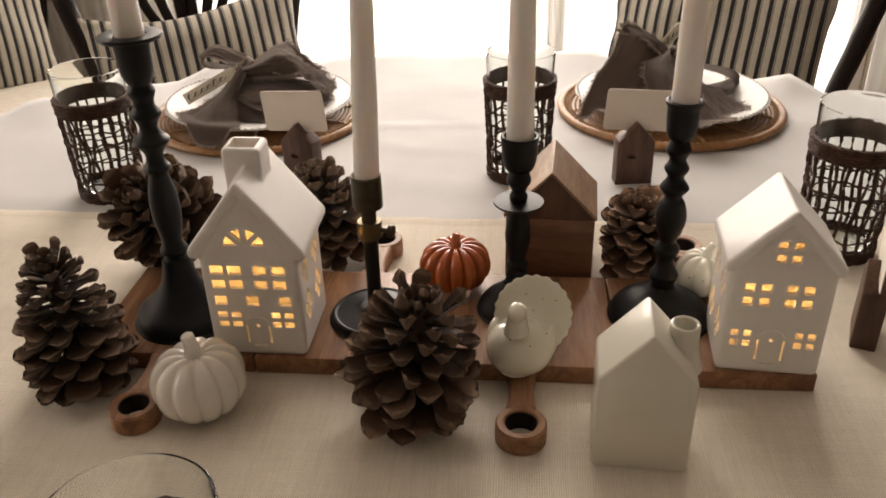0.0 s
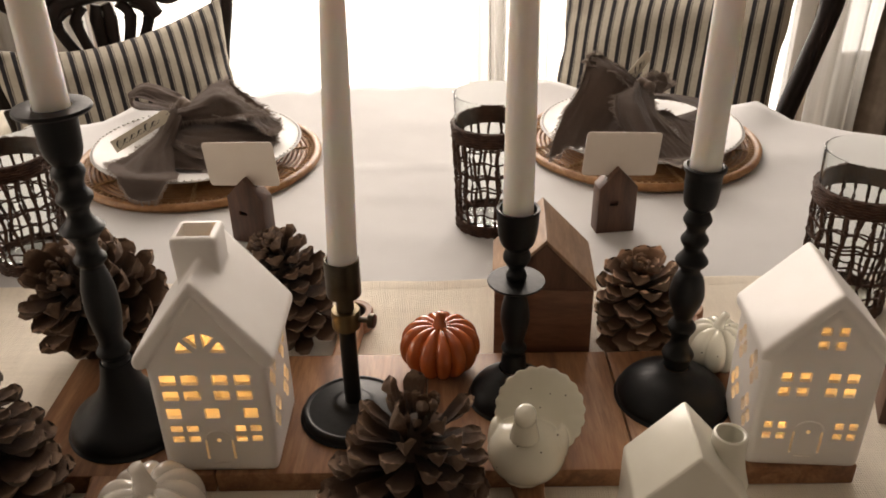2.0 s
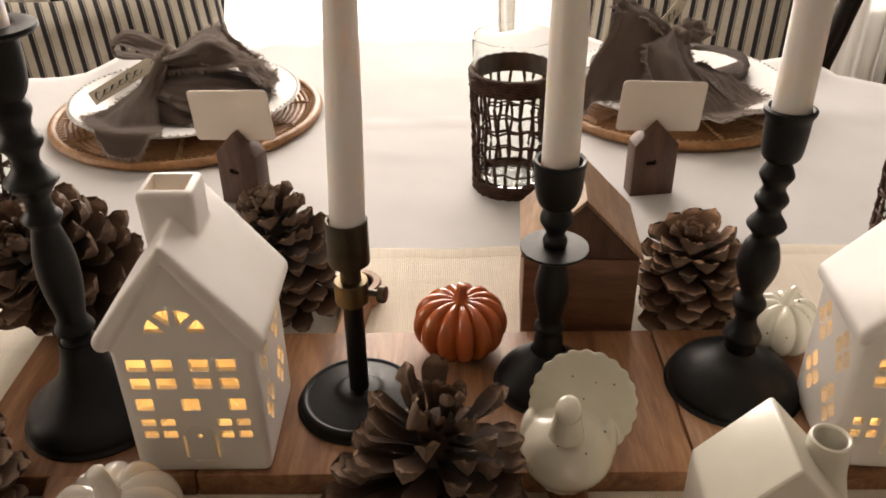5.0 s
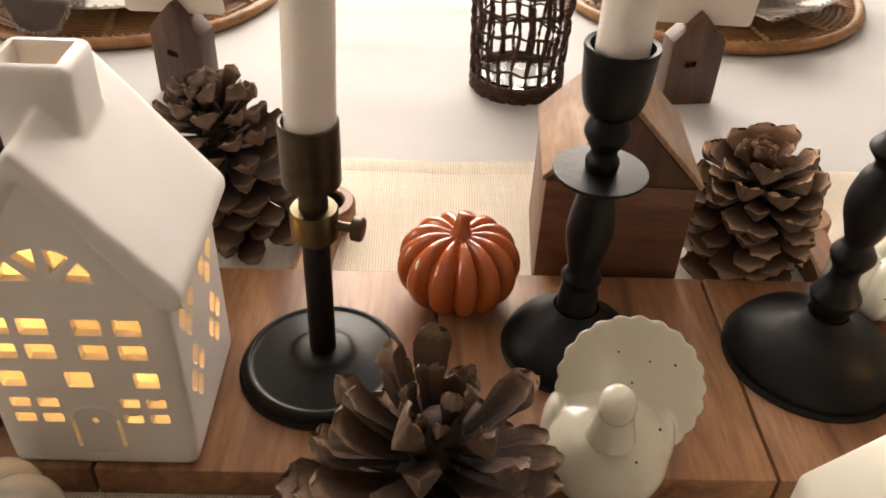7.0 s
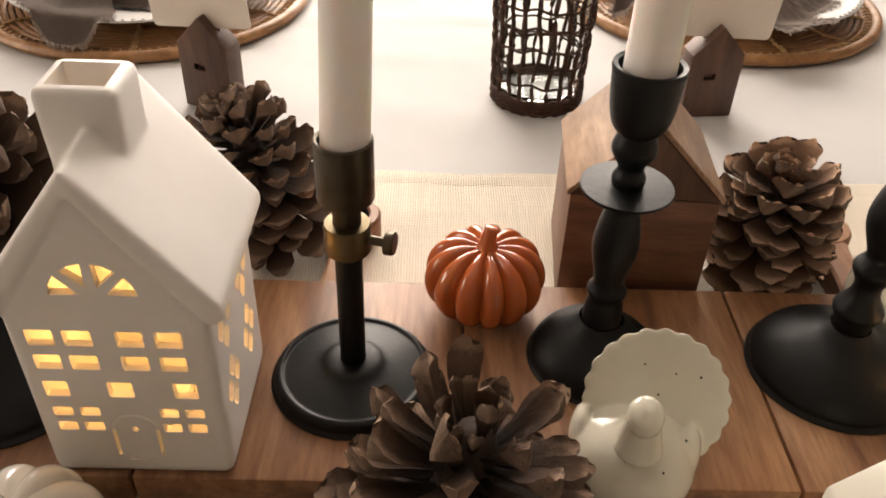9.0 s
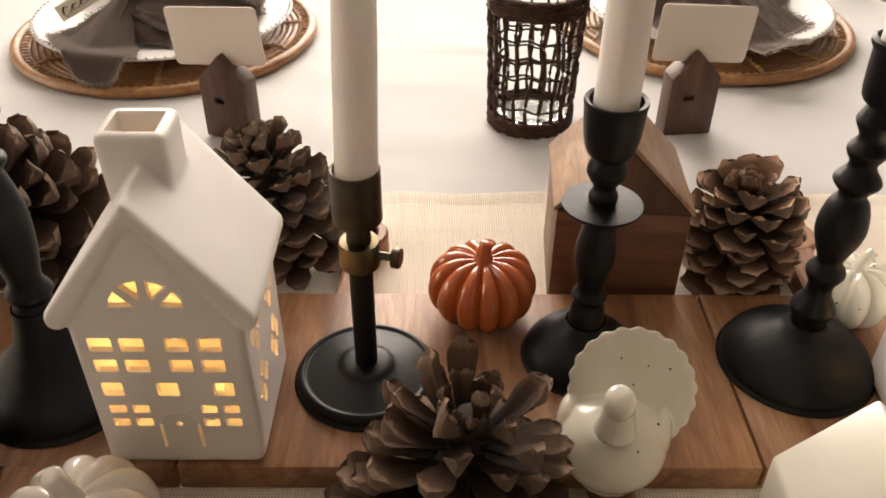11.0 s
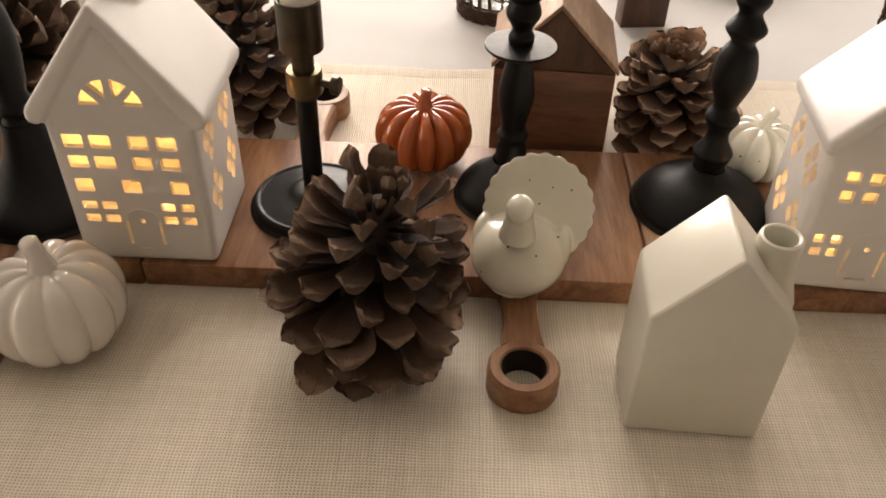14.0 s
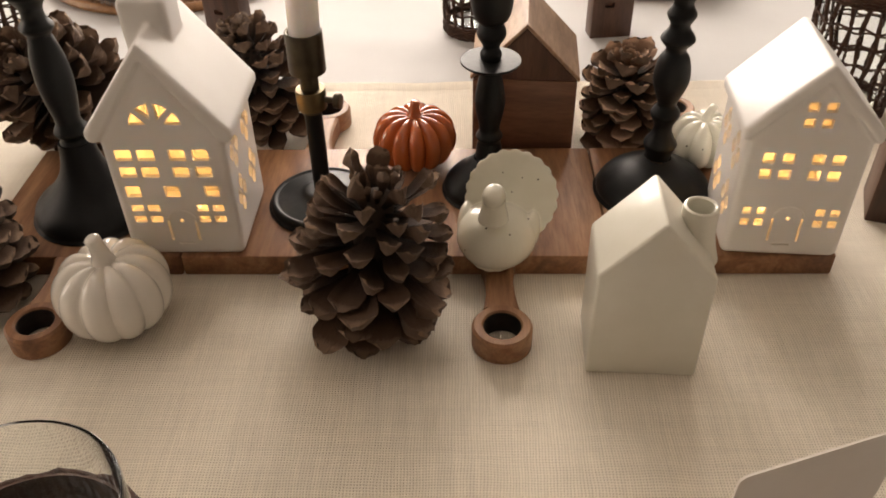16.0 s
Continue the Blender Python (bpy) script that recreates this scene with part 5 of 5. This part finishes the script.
# ---- pine cones ----
def scale_mesh(name, seed, slim=1.0, material=M_SCALE, boss=M_BOSS, curl=0.14, point=0.3):
    """One woody scale, one unit long: thin narrow root, broad swollen end bent upward with a paler faceted face under it."""
    rnd = random.Random(seed)
    rows = [(0.0, 0.12, 0.05), (0.25, 0.17, 0.045), (0.48, 0.25, 0.045), (0.66, 0.34, 0.06), (0.78, 0.385, 0.085), (0.87, 0.385, 0.105), (0.94, 0.365 - 0.05 * point, 0.115), (0.985, 0.31 - 0.10 * point, 0.10), (1.005, 0.20 - 0.06 * point, 0.075)]
    bm = bmesh.new()
    top, low = [], []
    side, twist, curl = rnd.uniform(-0.07, 0.07), rnd.uniform(-0.06, 0.06), curl * rnd.uniform(0.6, 1.4)
    ridge = [rnd.uniform(-0.022, 0.022) for _ in range(7)]
    torn = [rnd.uniform(-0.016, 0.012) for _ in range(7)]
    for q, (t, w, th) in enumerate(rows):
        w *= slim * (1 + rnd.uniform(-0.09, 0.09))
        bend = curl * t ** 2.8 - 0.05 * t
        lt, ll = [], []
        for k, v in enumerate((-1, -0.68, -0.3, 0, 0.3, 0.68, 1)):
            cup = 0.05 * v * v * t + 0.8 * ridge[k] * t + rnd.uniform(-0.009, 0.009) + twist * v * t
            y = t - 0.06 * v * v * t + torn[k] * t ** 4 + rnd.uniform(-0.012, 0.012) * (q > 3)
            lt.append(bm.verts.new((v * w + side * t * t, y, bend + cup)))
            if abs(v) < 0.9:
                keel = 0.085 * (1 - abs(v)) * math.exp(-((t - 0.87) / 0.07) ** 2)
                ll.append(bm.verts.new((v * w * 0.90 + side * t * t, y - 0.035 * t, bend + cup - th * (1.15 - 0.7 * v * v) - keel)))
        top.append(lt), low.append([lt[0]] + ll + [lt[-1]])
    for g in (top, low):
        for q, (a, b) in enumerate(zip(g, g[1:])):
            for k in range(6):
                face = bm.faces.new((a[k], a[k + 1], b[k + 1], b[k]))
                face.material_index = 1 if g is low and q >= 4 else 0
    for r in (0, -1):
        for k in range(6):
            vs = []
            for q in (top[r][k], top[r][k + 1], low[r][k + 1], low[r][k]):
                if q not in vs:
                    vs.append(q)
            face = bm.faces.new(vs)
            face.material_index = 1 if r else 0
    me = mesh_of(name, bm, material, 62)
    me.materials.append(boss)
    return me


SCALES = [scale_mesh("scale", 100 + k) for k in range(7)]
SLIM = [scale_mesh("scale", 200 + k, 0.80, curl=0.16, point=0.0) for k in range(4)]
DULL = [scale_mesh("scale", 400 + k, 1.0, boss=M_BOSS_DULL, curl=0.10, point=0.15) for k in range(5)]
DULL_SLIM = [scale_mesh("scale", 450 + k, 0.8, boss=M_BOSS_DULL, curl=0.06, point=0.0) for k in range(4)]
TAN = [scale_mesh("scale", 300 + k, 0.95, M_SCALE_TAN, curl=0.10, point=0.0) for k in range(4)]


def sample(table, s):
    for (s0, v0), (s1, v1) in zip(table, table[1:]):
        if s <= s1:
            return v0 + (v1 - v0) * (s - s0) / (s1 - s0)
    return table[-1][1]


def pine_cone(label, at, height, radii, lifts, count, width=1.0, seed=1, broad=SCALES, slender=SLIM, crown=14, wild=1.0):
    """Scales set round a core by the golden angle; radii and lifts run from base to tip; wild unsettles them."""
    rnd = random.Random(seed)
    c = thing("pine_cone", label, "pine cone", "pine cones along the runner", at=at)
    core = [(max(sample(radii, s / 10) * 0.24, 0.003), height * s / 10 * 0.9) for s in range(11)]
    part("core", lathe([(0, 0)] + core + [(0, height * 0.92)], 14), M_CORE, c, "", 60)
    for i in range(count + crown):
        s = min((i + 0.5) / count, 1.0) ** 0.92
        a = i * 2.39996 + rnd.uniform(-0.16, 0.16) * wild
        R, lift = sample(radii, s) * (1 + rnd.uniform(-0.12, 0.07) * wild), radians(sample(lifts, s) + rnd.uniform(-9, 9) * wild)
        if i >= count:
            R, lift = radii[-1][1] * rnd.uniform(0.7, 1.3), radians(rnd.uniform(34, 82))
        root = R * 0.14
        length = min((R - root) / max(math.cos(lift + 0.10), 0.45), R * 1.35)
        z = height * (0.03 + 0.90 * s) - math.sin(lift) * length * 0.5
        if i >= count:
            length = height * rnd.uniform(0.16, 0.24)
            z = height * rnd.uniform(0.80, 0.88)
        slim = s > 0.80 or rnd.random() < 0.10
        ob = new("scale", slender[rnd.randrange(len(slender))] if slim else broad[rnd.randrange(len(broad))])
        ob.parent = c
        wd = length * width * rnd.uniform(0.86, 1.14)
        ob.matrix_basis = Matrix.Translation((root * math.cos(a), root * math.sin(a), z)) @ Matrix.Rotation(a - math.pi / 2, 4, 'Z') @ Matrix.Rotation(lift, 4, 'X') @ Matrix.Rotation(rnd.uniform(-0.22, 0.22) * wild, 4, 'Y') @ Matrix.Diagonal((wd, length, length, 1))
    return c


OPEN_R = [(0, 0.026), (0.12, 0.042), (0.3, 0.056), (0.5, 0.058), (0.68, 0.049), (0.82, 0.044), (0.92, 0.040), (1, 0.030)]
OPEN_L = [(0, -62), (0.2, -42), (0.45, -22), (0.66, -4), (0.82, 10), (0.92, 26), (1, 50)]
pine_cone("large open brown pine cone standing on the runner", pose(-0.1215, -0.0530, 0.006, -3, 14, 30), 0.105, OPEN_R, OPEN_L, 84, 0.56, 3, wild=1.2)
pine_cone("long half-open pine cone standing on the runner beside a board", pose(-0.3945, -0.0265, 0.005, -6, -6, 0), 0.120,
          [(0, 0.036), (0.12, 0.047), (0.35, 0.046), (0.6, 0.038), (0.8, 0.030), (0.93, 0.023), (1, 0.013)], [(0, -42), (0.3, -20), (0.6, -2), (0.85, 16), (1, 60)], 96, 0.74, 5, DULL, DULL_SLIM, 10, 0.8)
pine_cone("broad open pine cone tipped over beside a candlestick", pose(-0.3760, 0.1960, 0.022, -10, -38, 70), 0.100,
          [(0, 0.040), (0.15, 0.055), (0.4, 0.060), (0.65, 0.056), (0.85, 0.046), (0.95, 0.034), (1, 0.018)], [(0, -44), (0.3, -20), (0.6, 2), (0.85, 22), (1, 60)], 86, 0.58, 7)
pine_cone("dense pine cone leaning on the runner behind the lit house", pose(-0.2180, 0.1990, 0.006, 2, -13, 0), 0.106,
          [(0, 0.034), (0.15, 0.042), (0.4, 0.044), (0.7, 0.037), (0.9, 0.026), (1, 0.012)], [(0, -40), (0.3, -18), (0.6, 2), (0.85, 28), (1, 68)], 92, 0.70, 9, wild=0.8)
pine_cone("round pine cone with a flat open top on the runner", pose(0.0895, 0.1810, 0.004, -3, 2, 140), 0.080,
          [(0, 0.028), (0.15, 0.037), (0.4, 0.041), (0.65, 0.040), (0.85, 0.035), (0.95, 0.025), (1, 0.012)], [(0, -52), (0.3, -30), (0.55, -8), (0.75, 10), (0.9, 34), (1, 72)], 88, 0.70, 11, TAN, TAN, 12, 0.9)


# ---- chairs ----
def cushion(width, height, depth, label, at, sag=0.05, lean=0.0, seed=1):
    """A soft stuffed square: ears at the corners, a sagging top edge, puckers along the seams."""
    bm = bmesh.new()
    n = 44
    faces = []
    for side in (1, -1):
        g = []
        for i in range(n + 1):
            row = []
            for k in range(n + 1):
                u, v = i / n * 2 - 1, k / n * 2 - 1
                puff = max(0, 1 - abs(u) ** 2.6) ** 0.55 * max(0, 1 - abs(v) ** 2.6) ** 0.55
                pin = 1 - 0.075 * (1 - v * v) * abs(u) ** 5
                top = max(0, v)
                z = v * height / 2 * (1 - 0.05 * (1 - u * u) * abs(v) ** 5) - sag * (1 - abs(u - lean) ** 1.7 / (1 + abs(lean)) ** 1.7) * top ** 1.5
                rim = max(abs(u), abs(v)) ** 7
                pucker = 0.0055 * math.sin((v if abs(u) > abs(v) else u) * 31 + 4 * noise.noise((u * 3, v * 3, side + seed))) * rim * (1 - rim * 0.6)
                ear = 0.010 * noise.noise((u * 5 + seed, v * 5, side)) * (abs(u * v)) ** 1.5
                w = side * (depth / 2 * puff + 0.0015) + 0.012 * noise.noise((u * 2, v * 2 + seed, side * 3)) * puff + pucker + ear
                row.append(bm.verts.new((u * width / 2 * pin + 0.006 * noise.noise((u * 2, v * 3, seed)), w, z)))
            g.append(row)
        for i in range(n):
            for k in range(n):
                bm.faces.new((g[i][k], g[i + 1][k], g[i + 1][k + 1], g[i][k + 1]))
        faces.append(g)
    a, b = faces
    for i in range(n):
        for p, q in (((i, 0), (i + 1, 0)), ((i, n), (i + 1, n)), ((0, i), (0, i + 1)), ((n, i), (n, i + 1))):
            bm.faces.new((a[p[0]][p[1]], a[q[0]][q[1]], b[q[0]][q[1]], b[p[0]][p[1]]))
    ob = solid("throw_pillow", bm, M_TICKING, label, "pillow", smooth=180)
    tagged(ob, group="ticking pillows on the chairs")
    ob.matrix_world = at
    return ob


def curve3(points, per=6):
    p = [Vector(points[0])] + [Vector(q) for q in points] + [Vector(points[-1])]
    out = []
    for i in range(1, len(p) - 2):
        for k in range(per):
            t = k / per
            a, b, c, d = p[i - 1:i + 3]
            out.append(0.5 * (2 * b + (c - a) * t + (2 * a - 5 * b + 4 * c - d) * t * t + (3 * b - a - 3 * c + d) * t ** 3))
    return out + [p[-2]]


def dining_chair():
    """Shield-backed chair with a carved fan splat; the back leans away from the table (local +y)."""
    c = thing("dining_chair", "dark carved shield-back dining chair drawn up to the table", "chair", "chairs round the table")
    part("seat", box(-0.25, 0.25, -0.22, 0.22, 0.41, 0.48, 0.02, 3), M_SEAT, c, "ivory upholstered seat")
    part("seat_frame", box(-0.26, 0.26, -0.23, 0.23, 0.35, 0.41, 0.008), M_CHAIR, c)
    for sx in (-1, 1):
        part("leg", tube([(sx * 0.235, -0.205, 0.36), (sx * 0.24, -0.21, 0.2), (sx * 0.235, -0.205, 0.0)], [0.026, 0.019, 0.014], 10), M_CHAIR, c)
        part("leg", tube([(sx * 0.225, 0.21, 0.38), (sx * 0.23, 0.24, 0.18), (sx * 0.23, 0.28, 0.0)], [0.024, 0.02, 0.016], 10), M_CHAIR, c)
        post = curve3([(sx * 0.20, 0.215, 0.38), (sx * 0.205, 0.23, 0.52), (sx * 0.235, 0.25, 0.66), (sx * 0.262, 0.265, 0.80), (sx * 0.248, 0.285, 0.92), (sx * 0.185, 0.305, 1.02), (sx * 0.08, 0.312, 1.045), (0, 0.314, 1.03)])
        part("back_post", tube(post, 0.026, 12, flat=0.8), M_CHAIR, c, "", 60)
        scroll = curve3([(sx * 0.225, 0.268, 0.895), (sx * 0.190, 0.268, 0.830), (sx * 0.140, 0.266, 0.805), (sx * 0.098, 0.266, 0.835), (sx * 0.085, 0.268, 0.885), (sx * 0.105, 0.272, 0.925)])
        part("scroll", tube(scroll, 0.016, 10), M_CHAIR, c, "carved scroll", 60)
        part("scroll_bead", lathe(smooth_profile([(0, -0.014), (0.012, -0.007), (0.014, 0.0), (0.012, 0.007), (0, 0.014)], 3), 14), M_CHAIR, c, "round carved bead", 60).location = (sx * 0.098, 0.262, 0.838)
        for k, bx in enumerate((0.012, 0.048, 0.082)):
            rib = curve3([(sx * 0.018 * (k + 0.4), 0.252, 0.670), (sx * bx, 0.258, 0.735), (sx * bx * 1.15, 0.262, 0.780), (sx * bx * 0.75, 0.264, 0.805)])
            part("splat_rib", tube(rib, 0.0150, 8, flat=0.8), M_CHAIR, c, "carved fan rib", 60)
            top = curve3([(sx * 0.008 * (k + 0.5), 0.264, 0.815), (sx * 0.020 * (k + 0.4), 0.275, 0.870), (sx * 0.032 * (k + 0.4), 0.295, 0.960), (sx * 0.03 * (k + 0.4), 0.308, 1.03)])
            part("splat_rib", tube(top, 0.016, 8, flat=0.8), M_CHAIR, c, "carved fan rib", 60)
    arc = curve3([(-0.112, 0.262, 0.770), (-0.085, 0.262, 0.812), (-0.04, 0.264, 0.822), (0, 0.264, 0.828), (0.04, 0.264, 0.822), (0.085, 0.262, 0.812), (0.112, 0.262, 0.770)])
    part("splat_arch", tube(arc, 0.021, 10, flat=0.8), M_CHAIR, c, "carved arch of the splat", 60)
    part("splat_base", box(-0.05, 0.05, 0.225, 0.25, 0.46, 0.70, 0.01), M_CHAIR, c)
    part("back_rail", tube([(-0.205, 0.226, 0.49), (0, 0.222, 0.495), (0.205, 0.226, 0.49)], 0.016, 8), M_CHAIR, c)
    return c


def toward_table(x, y):
    return math.degrees(math.atan2(-(x - TX), y - TY))


CH_L, CH_R = (-0.710, 1.150), (0.388, 1.190)
chair = dining_chair()
chair.matrix_world = pose(CH_R[0], CH_R[1], FLOOR, 0, 0, toward_table(*CH_R))
copy_thing(chair, pose(CH_L[0], CH_L[1], FLOOR, 0, 0, toward_table(*CH_L)))
CH_C = (-1.47, 1.50)
copy_thing(chair, pose(CH_C[0], CH_C[1], FLOOR, 0, 0, toward_table(*CH_C)))
for k, ((cx, cy), tip, dx, dz, wide, sag, lean) in enumerate(((CH_R, 1.0, -0.048, -0.018, 0.485, 0.03, 0.1), (CH_L, -2, 0.006, -0.070, 0.48, 0.055, -0.25), (CH_C, 2, 0.0, -0.03, 0.45, 0.04, 0.0))):
    at = pose(cx, cy, FLOOR, 0, 0, toward_table(cx, cy)) @ pose(dx, 0.105, 0.685 + dz, -16, tip, 0)
    cushion(wide, 0.40, 0.13, "black and cream ticking pillow against a dark chair back", at, sag, lean, k + 1)
